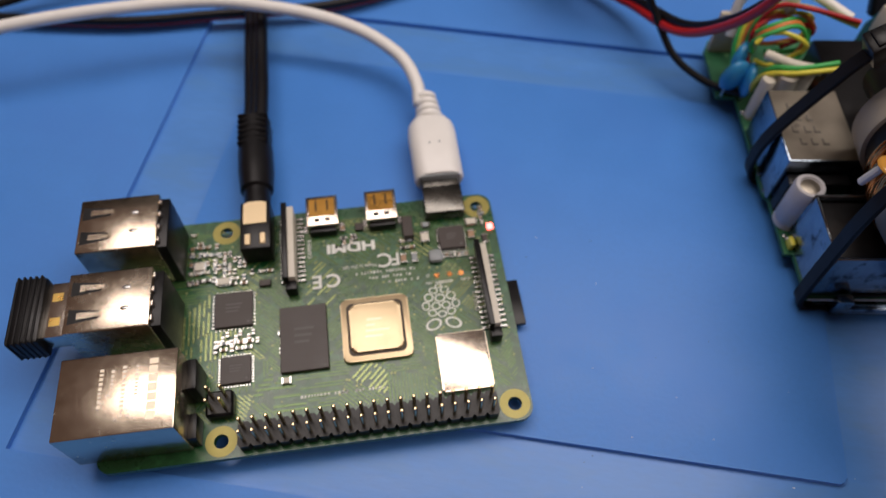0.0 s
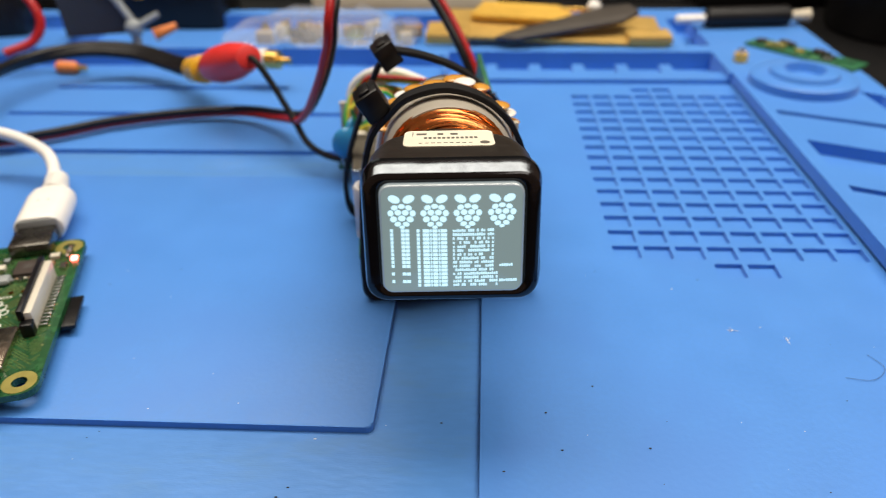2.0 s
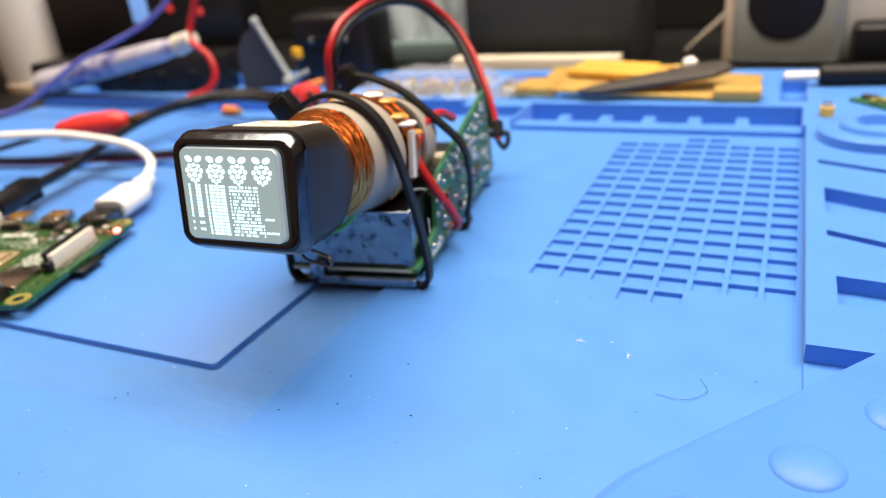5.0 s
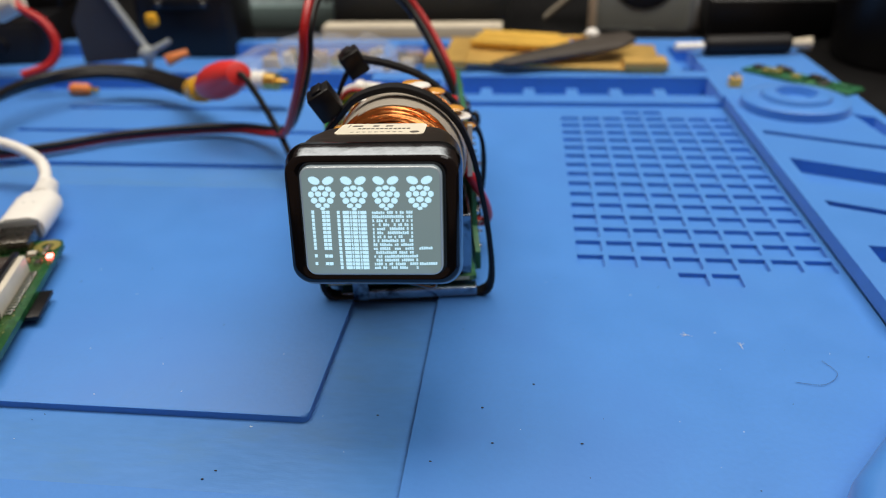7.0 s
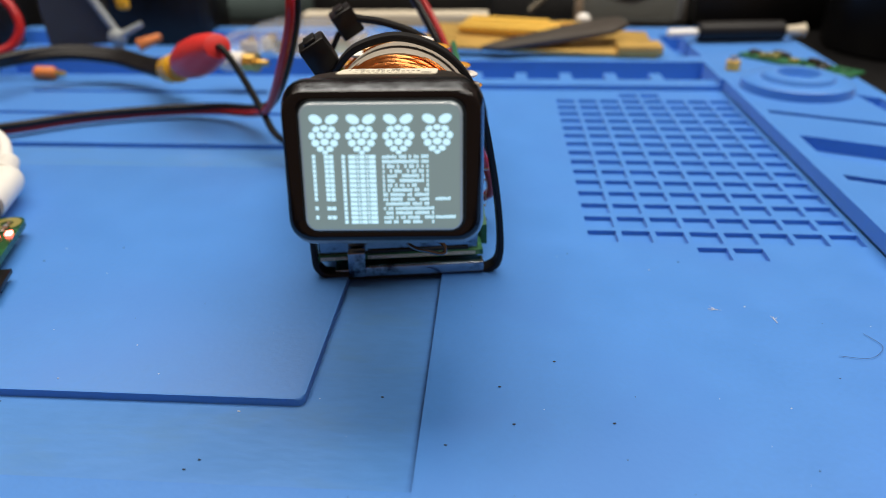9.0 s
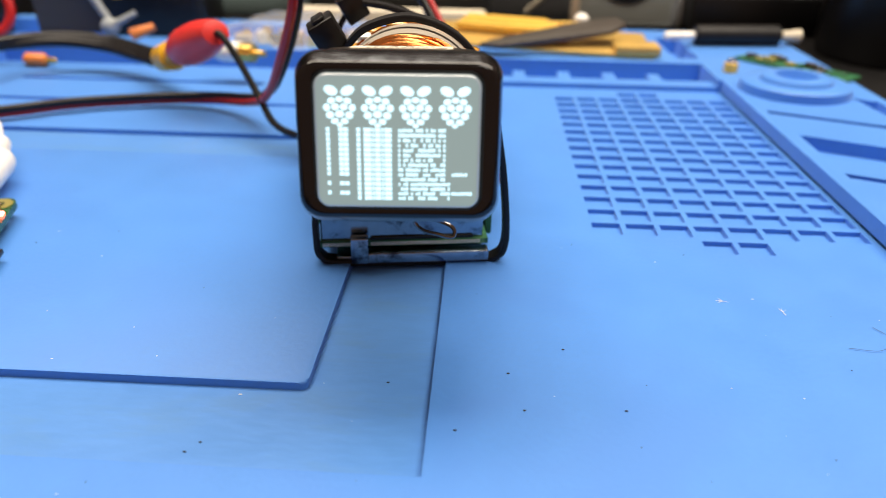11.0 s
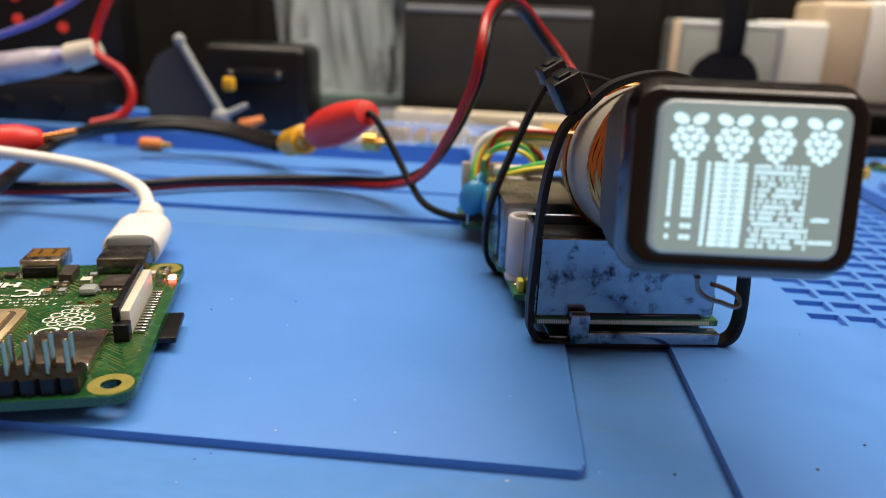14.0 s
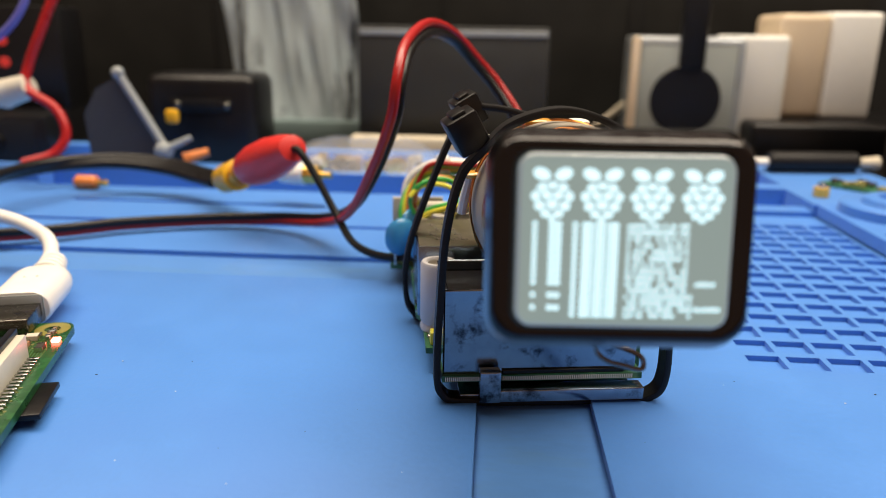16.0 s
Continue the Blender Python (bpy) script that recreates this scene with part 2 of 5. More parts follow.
BRASSCARD = material("gold_coated_board", (0.62, 0.40, 0.11), 0.42, 0.35, 0.2, 120, 0.1)
LED_RED = material("lit_red_led", (0.9, 0.1, 0.08), 0.3, 0, 0.0, 300, 0, emit=(1.0, 0.10, 0.08), power=24)
PHOSPHOR = material("idle_phosphor_glass", (0.13, 0.15, 0.135), 0.12, 0, 0.04, 200, 0.0, coat=0.6, emit=(0.46, 0.62, 0.60), power=0.56)
GLOW = material("lit_phosphor", (0.5, 0.6, 0.65), 0.2, 0, 0.0, 200, 0.0, emit=(0.58, 0.90, 1.0), power=1.5)
# weak emission stands in for phosphor light caught in the thick glass
GLASSRIM_GLOW = material("thick_glass_rim_glow", (0.26, 0.30, 0.31), 0.08, 0.0, 0.05, 200, 0.0, coat=1.0, emit=(0.62, 0.80, 0.88), power=0.26, spec=1.0)
GREYPLASTIC = material("mid_grey_plastic", (0.30, 0.33, 0.34), 0.5, 0, 0.1, 60, 0.05)
BEIGE = material("beige_plastic", (0.62, 0.50, 0.36), 0.5, 0, 0.06, 60, 0.05)
BAGFILM = material("grey_antistatic_film", (0.36, 0.39, 0.41), 0.22, 0.2, 0.35, 40, 0.3)
CLEARFILM = material("clear_plastic_bag", (0.62, 0.64, 0.68), 0.14, 0, 0.2, 60, 0.3, alpha=0.22)
DUST_W = material("white_lint", (0.75, 0.78, 0.8), 0.8, 0, 0.1, 300, 0.0)
HAIR = material("fine_hair", (0.06, 0.10, 0.22), 0.5, 0, 0.1, 300, 0.0)
DUST_B = material("dark_crumb", (0.03, 0.03, 0.035), 0.8, 0, 0.1, 300, 0.0)
TAN = material("tan_card", (0.60, 0.54, 0.42), 0.7, 0, 0.15, 60, 0.1)
BAND = material("dark_polished_band", (0.100, 0.110, 0.122), 0.19, 1, 0.35, 420, 0.12)
HOUSING = material("matt_black_tape", (0.016, 0.012, 0.009), 0.42, 0, 0.25, 350, 0.15, spec=0.4)
ETCH = material("etched_steel", (0.72, 0.62, 0.48), 0.42, 1, 0.05, 300, 0.05)
FAINT = material("faint_chip_print", (0.10, 0.095, 0.09), 0.5, 0, 0.1, 300, 0.0)
DULL = material("dull_plug_steel", (0.16, 0.155, 0.14), 0.28, 1, 0.08, 300, 0.05)
PINS = material("plated_pin", (0.66, 0.54, 0.32), 0.2, 1, 0.05, 300, 0.02)
DARKSTEEL = material("dark_bright_steel", (0.18, 0.175, 0.17), 0.2, 1, 0.1, 300, 0.03)
CERAMIC = material("tan_ceramic", (0.34, 0.22, 0.13), 0.4, 0, 0.15, 300, 0.05)
PORT = material("warm_tin_plate", (0.62, 0.54, 0.43), 0.24, 1, 0.08, 450, 0.08, spots=(0.54, 0.45, 0.35), spot_scale=160, spot_from=0.56)
WORN = material("worn_blue_silicone", (0.080, 0.255, 0.66), 0.36, 0, 0.08, 500, 0.12, spots=(0.085, 0.25, 0.60), spot_scale=70, spot_from=0.50, stretch=(0.5, 1.6, 1))
for m in (SILICONE, WORN):
    skin = m.node_tree.nodes["Principled BSDF"]
    skin.inputs["Sheen Weight"].default_value, skin.inputs["Sheen Roughness"].default_value = 0.22, 0.45
    skin.inputs["Sheen Tint"].default_value = (0.75, 0.88, 1.0, 1)
NICKEL = material("satin_nickel", (0.66, 0.59, 0.49), 0.22, 1, 0.05, 900, 0.04)
AMBER = material("amber_contact_window", (0.46, 0.24, 0.04), 0.3, 0.6, 0.2, 400, 0.05)
CABINET = material("dull_black_case", (0.016, 0.016, 0.015), 0.55, 0, 0.3, 40, 0.1, spec=0.3)
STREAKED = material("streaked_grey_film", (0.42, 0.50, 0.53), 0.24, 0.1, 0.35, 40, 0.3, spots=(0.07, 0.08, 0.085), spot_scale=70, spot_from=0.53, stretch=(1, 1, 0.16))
GILT = material("bright_gilt", (0.80, 0.50, 0.09), 0.34, 0.15, 0.15, 300, 0.08)
LAMP_RED = material("red_indicator", (0.3, 0.02, 0.02), 0.4, 0, 0.0, 300, 0, emit=(1.0, 0.06, 0.04), power=0.35)
LAMP_BLUE = material("blue_display", (0.05, 0.1, 0.3), 0.4, 0, 0.0, 300, 0, emit=(0.25, 0.5, 1.0), power=0.6)
VIA = material("dull_gold_dot", (0.30, 0.32, 0.14), 0.4, 0.5, 0.2, 600, 0.0)

# ---- the setting: desk, walls, mat ----
bm = bms()
box(bm, -100, 45, -25, 62, -3.5, -0.42, 0.2)
tagged(part("desk", bm, DESK), "black laminate desk top under the mat", "desk", kind="structure")
bm = bms()
box(bm, -100, 45, 62.5, 64, -3.5, 60)
tagged(part("wall_far", bm, WALL), "dark wall behind the desk", "wall", kind="structure")

def terraces(x_range, y_range, ground, patches):
    """A moulded sheet: each patch (x0, x1, y0, y1, z) sets the height of a rectangle, later ones win."""
    r5 = lambda v: round(v, 4)
    xs = sorted({r5(v) for v in x_range} | {r5(v) for p in patches for v in p[:2] if x_range[0] < v < x_range[1]})
    ys = sorted({r5(v) for v in y_range} | {r5(v) for p in patches for v in p[2:4] if y_range[0] < v < y_range[1]})
    zz = {}
    for i in range(len(xs) - 1):
        for j in range(len(ys) - 1):
            cx, cy, z = (xs[i] + xs[i + 1]) / 2, (ys[j] + ys[j + 1]) / 2, ground
            for x0, x1, y0, y1, h in patches:
                if x0 < cx < x1 and y0 < cy < y1:
                    z = h
            zz[i, j] = z
    bm, made = bmesh.new(), {}

    def v(x, y, z):
        if (x, y, z) not in made:
            made[x, y, z] = bm.verts.new((x, y, z))
        return made[x, y, z]

    for (i, j), z in zz.items():
        x0, x1, y0, y1 = xs[i], xs[i + 1], ys[j], ys[j + 1]
        bm.faces.new((v(x0, y0, z), v(x1, y0, z), v(x1, y1, z), v(x0, y1, z)))
        low = -0.40
        for di, dj, a, b in ((1, 0, (x1, y0), (x1, y1)), (0, 1, (x1, y1), (x0, y1))):
            w = zz.get((i + di, j + dj), low)
            if w != z:
                bm.faces.new((v(*a, z), v(*a, w), v(*b, w), v(*b, z)))
        if i == 0:
            bm.faces.new((v(x0, y1, z), v(x0, y1, low), v(x0, y0, low), v(x0, y0, z)))
        if j == 0:
            bm.faces.new((v(x0, y0, z), v(x0, y0, low), v(x1, y0, low), v(x1, y0, z)))
    bmesh.ops.recalc_face_normals(bm, faces=bm.faces)
    return bm


RIM = 0.45
patches = [(-16.4, 2.0, -1.92, 11.6, -0.14)]
# narrow grooves behind the panel
patches += [(-15.1, -1.0, 14.5, 14.8, -0.14), (-14.6, -5.5, 17.2, 17.5, -0.14)]
# raised rim on the far side and on the right
patches += [(-30, 16.1, 17.95, 27.4, RIM), (11.3, 16.1, -9, 17.95, 0.06), (-30, 0.4, 17.95, 20.0, 0.0)]
# long trough with little tabs, and far trays
patches += [(-17.5, -2.6, 19.6, 21.0, -0.3), (0.5, 11.2, 17.95, 18.8, 0.18), (0.5, 11.2, 18.8, 20.55, -0.3)]
patches += [(2.05 + 1.72 * k, 2.5 + 1.72 * k, 18.8, 19.75, 0.18) for k in range(5)]
patches += [(-29, -17.0, 21.6, 26.4, -0.2), (-16.4, -3.0, 21.6, 26.4, -0.2), (-2.4, 8.9, 21.2, 26.4, -0.2), (10.35, 11.35, 21.4, 25.6, -0.2)]
# rows of shallow square pockets
for row in range(15):
    for col in range(8):
        x, y = 5.18 + 0.762 * col, 5.62 + 0.751 * row
        patches.append((x, x + 0.64, y, y + 0.56, -0.11))
for row, cols in ((-1, (3, 4)), (15, (3, 4))):
    for col in cols:
        x, y = 5.18 + 0.762 * col, 5.62 + 0.751 * row
        patches.append((x, x + 0.64, y, y + 0.56, -0.11))
mat = thing("soldering_mat", 0, 0, 0, 0, "blue silicone soldering mat with moulded pockets, trays and a raised rim", "mat", kind="structure")
sheet = part("sheet", terraces((-30, 16.1), (-9, 27.4), 0.0, patches), SILICONE, mat)
sheet.data.materials.append(WORN)
for f in sheet.data.polygons:
    c = f.center / C
    if abs(c.z + 0.14) < 0.005 and -16.5 < c.x < 2.01 and c.y < 11.7:
        f.material_index = 1
part("panel", prism(bms(), rounded(-14.5, 0.09, -0.10, 9.75, 0.14), -0.145, 0.0, 0.05, 3), SILICONE, mat, "flat raised work panel")
bv = sheet.modifiers.new("soft edges", "BEVEL")
bv.width, bv.segments, bv.limit_method, bv.angle_limit = 0.0005, 2, "ANGLE", radians(40)


def plate_poly(outline, gaps, z0, z1):
    """A flat plate with polygon openings right through it."""
    bm = bmesh.new()
    es = []
    for loop in (outline, *gaps):
        vs = [bm.verts.new((x, y, z1)) for x, y in loop]
        es += [bm.edges.new((vs[k], vs[(k + 1) % len(vs)])) for k in range(len(vs))]
    bmesh.ops.triangle_fill(bm, edges=es, use_beauty=True)
    ret = bmesh.ops.extrude_face_region(bm, geom=list(bm.faces))
    bmesh.ops.translate(bm, vec=(0, 0, z0 - z1), verts=[g for g in ret["geom"] if isinstance(g, bmesh.types.BMVert)])
    bmesh.ops.recalc_face_normals(bm, faces=bm.faces)
    return bm


# right-hand rim with slanting tool slots
gaps = [[(11.75, 11.75), (15.7, 10.0), (15.7, 8.9), (13.0, 9.3), (11.75, 9.9)],
        [(11.62, 14.2), (15.6, 12.55), (15.6, 12.22), (11.62, 13.86)],
        [(11.75, 8.72), (15.5, 7.1), (15.5, 6.78), (11.75, 8.38)],
        [(11.88, 6.2), (15.7, 5.75), (15.7, 4.7), (11.88, 4.9)],
        [(15.1, 16.0), (15.75, 15.6), (15.75, 13.6), (15.3, 13.8)]]
rim = part("side_rim", plate_poly([(11.3, 3.2), (16.1, 3.2), (16.1, 17.95), (11.3, 17.95)], gaps, 0.0, RIM), SILICONE, mat, "", False)
# ring dish in the far corner
bm = bms()
lathe(bm, (13.4, 16.75, RIM - 0.05), (0, 0, 1), [(0, 1.84), (0.34, 1.80), (0.40, 1.72), (0.40, 1.22), (0.56, 1.14), (0.60, 1.05), (0.60, 0.72), (0.3, 0.62), (0.3, 0.01)], 56)
part("ring_dish", bm, SILICONE, mat)
for k in range(22):
    a = radians(200 + 150 * k / 21)
    bm = bms()
    lathe(bm, (13.5 + 1.58 * math.cos(a), 17.0 + 1.58 * math.sin(a), RIM + 0.262), (0, 0, 1), [(0, 0.1), (0.03, 0.09), (0.04, 0.05), (0.02, 0.01)], 10)
    part("stud", bm, SILICONE, mat)
# palm rest with domes at the near right
bm = bms()
poly = [(8.2, -9.0), (8.2, -3.2), (8.35, -2.3), (8.8, -1.3), (12.9, 3.5), (13.6, 4.1), (14.6, 4.3), (16.0, 4.3), (16.0, -9.0)]
prism(bm, poly, -0.1, 0.66, 0.3, 4)
part("palm_rest", bm, SILICONE, mat)
for k, (x, y) in enumerate([(9.9, -2.1), (11.3, -0.5), (12.6, 1.1), (13.9, 2.7), (12.2, -2.9), (13.6, -1.2), (14.9, 0.4)]):
    bm = bms()
    ball(bm, (x, y, 0.6), 0.55, 1, 1, 0.32, 20, 10)
    part("dome", bm, SILICONE, mat)

# ---- the small computer ----
pi = thing("single_board_computer", -14.238, -2.247, 0, 16.5, "small green single-board computer with ports, lying on the blue mat", "circuit board")
Z = 0.40


def plate_with_holes(outline, holes, z0, z1, r, seg=20):
    bm = bmesh.new()
    lo = [bm.verts.new((x, y, z1)) for x, y in outline]
    es = [bm.edges.new((lo[i], lo[(i + 1) % len(lo)])) for i in range(len(lo))]
    for hx, hy in holes:
        ring = [bm.verts.new((hx + r * math.cos(2 * math.pi * i / seg), hy + r * math.sin(2 * math.pi * i / seg), z1)) for i in range(seg)]
        es += [bm.edges.new((ring[i], ring[(i + 1) % seg])) for i in range(seg)]
    bmesh.ops.triangle_fill(bm, edges=es, use_beauty=True)
    top = list(bm.faces)
    ret = bmesh.ops.extrude_face_region(bm, geom=top)
    bmesh.ops.translate(bm, vec=(0, 0, z0 - z1), verts=[g for g in ret["geom"] if isinstance(g, bmesh.types.BMVert)])
    bmesh.ops.recalc_face_normals(bm, faces=bm.faces)
    return bm


HOLES = [(2.35, 0.35), (8.15, 0.35), (2.35, 5.25), (8.15, 5.25)]
part("board", plate_with_holes(rounded(0, 8.5, 0, 5.6, 0.3), HOLES, Z - 0.14, Z, 0.14), PCB, pi, smooth=False)
for hx, hy in HOLES:
    part("mounting_ring", plate_with_holes([(hx + 0.31 * math.cos(a * math.pi / 14), hy + 0.31 * math.sin(a * math.pi / 14)) for a in range(28)], [(hx, hy)], Z, Z + 0.006, 0.142), PAD, pi, "yellow ring round a screw hole")


def usb_port(y0, y1, x0, x1, top, name="usb_port"):
    bm = bms()
    box(bm, x0, x1, y0, y1, Z + 0.12, Z + top, 0.04)
    shell = part(name, bm, PORT, pi, "stacked tin-plated port")
    bm = bms()
    for k in range(2):
        box(bm, x0 - 0.012, x0 + 0.02, y0 + 0.09, y1 - 0.09, Z + 0.17 + k * 0.72, Z + 0.6 + k * 0.72, 0.02)
    part("opening", bm, BLACK, shell)
    w = y1 - y0
    for f in (0.27, 0.73):
        y = y0 + w * f
        bm = bms()
        prism(bm, [(x0 + 0.08, y - 0.16), (x0 + 0.64, y - 0.085), (x0 + 0.64, y + 0.085), (x0 + 0.08, y + 0.16)], Z + top - 0.02, Z + top + 0.004)
        part("spring_slot", bm, BLACK, shell)
        bm = bms()
        prism(bm, [(x0 + 0.24, y - 0.075), (x0 + 0.70, y - 0.045), (x0 + 0.70, y + 0.045), (x0 + 0.24, y + 0.075)], Z + top - 0.01, Z + top + 0.012)
        part("spring_tongue", bm, PORT, shell)
    for f in (0.33, 0.68):
        bm = bms()
        ball(bm, (x0 + 1.12, y0 + w * f, Z + top), 0.06, 1.4, 0.8, 0.25, 12, 8)
        part("dimple", bm, SOLDER, shell)
    bm = bms()
    box(bm, x0 + 0.02, x1 + 0.18, y0 + 0.04, y1 - 0.04, Z, Z + top - 0.14, 0.03)
    part("port_base", bm, BLACK, shell)
    bm = bms()
    for k in range(4):
        y = y0 + w * (0.14 + 0.24 * k)
        box(bm, x1 - 0.01, x1 + 0.05, y - 0.06, y + 0.06, Z + top - 0.16, Z + top - 0.03, 0.015, 1)
    part("tab", bm, STEEL, shell)
    return shell


usb_port(4.04, 5.36, -0.28, 1.32, 1.56)
usb_port(2.24, 3.56, -0.28, 1.32, 1.56)
bm = bms()
box(bm, -0.3, 1.85, 0.23, 1.82, Z + 0.02, Z + 1.36, 0.035)
eth = part("network_port", bm, PORT, pi, "tin-plated network port")
bm = bms()
box(bm, -0.312, -0.28, 0.4, 1.65, Z + 0.12, Z + 1.1, 0.02)
part("opening", bm, BLACK, eth)
bm = bms()
box(bm, 1.83, 2.02, 1.2, 1.82, Z, Z + 0.75, 0.02)
box(bm, 1.83, 2.0, 0.3, 0.8, Z, Z + 0.5, 0.02)
part("port_base", bm, BLACK, eth)
bm = bms()
re_ = random.Random(2)
for x, y0, w, h in ((0.45, 0.75, 0.75, 0.07), (0.66, 0.95, 0.55, 0.06), (0.86, 0.55, 1.0, 0.07), (1.10, 0.95, 0.55, 0.06), (1.34, 0.45, 1.1, 0.16)):
    y = y0
    while y < y0 + w:
        d = re_.uniform(0.5, 1.0) * h
        box(bm, x, x + h, y, y + d, Z + 1.359, Z + 1.3625)
        y += d + 0.035
part("stamped_print", bm, ETCH, eth, "faint etched lines")["kind"] = "stuff"

# chips: x0, x1, y0, y1, height
for name, x0, x1, y0, y1, h, label in (("memory_chip", 3.53, 4.52, 1.58, 3.08, 0.1, "black memory chip"), ("chip", 2.15, 2.96, 2.78, 3.62, 0.09, ""), ("chip", 2.31, 2.93, 1.49, 2.1, 0.09, ""), ("chip", 7.16, 7.73, 4.13, 4.72, 0.09, ""), ("diode", 6.36, 6.6, 4.5, 5.06, 0.2, ""), ("chip", 5.28, 5.48, 4.9, 5.1, 0.08, ""), ("chip", 3.1, 3.35, 3.7, 3.86, 0.08, "")):
    bm = bms()
    box(bm, x0, x1, y0, y1, Z, Z + h, 0.012, 1)
    chip = part(name, bm, CHIP, pi, label)
    if x1 - x0 > 0.5:
        bm = bms()
        for k in range(10 if name == "chip" else 0):
            for s in (0, 1):
                y = y0 + (y1 - y0) * (k + 0.5) / 10
                box(bm, x0 - 0.05 if s == 0 else x1 - 0.01, x0 + 0.01 if s == 0 else x1 + 0.05, y - 0.016, y + 0.016, Z, Z + 0.02)
                x = x0 + (x1 - x0) * (k + 0.5) / 10
                box(bm, x - 0.016, x + 0.016, y0 - 0.05 if s == 0 else y1 - 0.01, y0 + 0.01 if s == 0 else y1 + 0.05, Z, Z + 0.02)
        if name == "chip":
            part("lead_strip", bm, SOLDER, chip)["kind"] = "stuff"
        else:
            bm.free()
        bm = bms()
        ball(bm, (x1 - 0.09, y0 + 0.09, Z + h), 0.03, 1, 1, 0.1, 10, 6)
        part("dot", bm, FAINT, chip)
        bm = bms()
        for k in range(3):
            box(bm, x0 + (x1 - x0) * 0.3, x0 + (x1 - x0) * (0.62 + 0.05 * k), y0 + (y1 - y0) * (0.42 + 0.1 * k), y0 + (y1 - y0) * (0.46 + 0.1 * k), Z + h, Z + h + 0.002)
        part("print_bar", bm, FAINT, chip)

bm = bms()
prism(bm, rounded(4.82, 6.27, 1.63, 3.10, 0.12), Z, Z + 0.10, 0.03)
cpu = part("processor", bm, HEATSPREADER, pi, "nickel-plated processor heat spreader")
bm = bms()
prism(bm, rounded(4.94, 6.15, 1.75, 2.98, 0.13), Z + 0.098, Z + 0.104)
part("groove", bm, material("dark_groove", (0.06, 0.045, 0.03), 0.6, 0, 0.1, 300, 0), cpu)
bm = bms()
prism(bm, rounded(5.0, 6.09, 1.81, 2.92, 0.12), Z + 0.09, Z + 0.16, 0.05, 3)
part("raised_lid", bm, HEATSPREADER, cpu)
bm = bms()
for k in range(4):
    box(bm, 5.30 + 0.02 * k, 5.30 + 0.1 + 0.35 * (0.5 + 0.5 * math.sin(k * 2.1)) + 0.1, 2.12 + 0.13 * k, 2.16 + 0.13 * k, Z + 0.159, Z + 0.1615)
part("print_bar", bm, ETCH, cpu)["kind"] = "stuff"
bm = bms()
prism(bm, rounded(6.75, 7.80, 0.72, 2.0, 0.05), Z, Z + 0.14, 0.03)
part("radio_shield", bm, NICKEL, pi, "satin nickel radio shield can")

# pin header
bm = bms()
near, far = [], []
for k in range(20):
    x = 2.84 + 0.254 * k
    near += [(x - 0.127, 0.16), (x - 0.08, 0.10), (x + 0.08, 0.10)]
    far += [(x - 0.127, 0.54), (x - 0.08, 0.60), (x + 0.08, 0.60)]
near.append((2.84 + 0.254 * 19 + 0.127, 0.16))
far.append((2.84 + 0.254 * 19 + 0.127, 0.54))
prism(bm, near + far[::-1], Z, Z + 0.25)
hdr = part("pin_header", bm, BLACK, pi, "black forty-pin header with gold pins")
bm = bms()
box(bm, -0.036, 0.036, -0.036, 0.036, Z - 0.26, Z + 0.80, 0.02, 1)
pin_mesh = mesh_of("pin", bm, PINS, False)
for k in range(20):
    for s in (0.225, 0.475):
        p = new("pin", pin_mesh)
        p.parent = hdr
        p.location = ((2.84 + 0.254 * k) * C, s * C, 0)
bm = bms()
box(bm, 2.08, 2.62, 0.78, 1.32, Z, Z + 0.25, 0.05, 1)
hd2 = part("small_header", bm, BLACK, pi)
for x in (2.22, 2.48):
    for y in (0.92, 1.18):
        p = new("pin", pin_mesh)
        p.parent = hd2
        p.location = (x * C, y * C, 0)


def ribbon_socket(x, y0, y1, dark_side):
    bm = bms()
    box(bm, x - 0.11, x + 0.11, y0, y1, Z, Z + 0.45, 0.02)
    body = part("ribbon_socket", bm, CREAM if dark_side else BLACK, pi, "upright flat-cable socket")
    bm = bms()
    box(bm, x - 0.15, x - 0.03, y0 - 0.06, y1 + 0.06, Z + 0.30, Z + 0.55, 0.02)
    part("clamp", bm, BLACK, body)
    bm = bms()
    n = 15
    for k in range(n):
        y = y0 + 0.12 + (y1 - y0 - 0.24) * k / (n - 1)
        box(bm, x + 0.09, x + 0.3, y - 0.03, y + 0.03, Z, Z + 0.06, 0.01, 1)
        box(bm, x - 0.26, x - 0.09, y - 0.028, y + 0.028, Z, Z + 0.05, 0.01, 1)
    part("contact_strip", bm, SOLDER, body)["kind"] = "stuff"
    bm = bms()
    box(bm, x - 0.12, x + 0.12, y0 - 0.22, y0, Z, Z + 0.3, 0.02)
    part("foot", bm, BLACK, body)


ribbon_socket(3.82, 3.62, 5.5, True)
ribbon_socket(8.02, 1.95, 3.95, True)


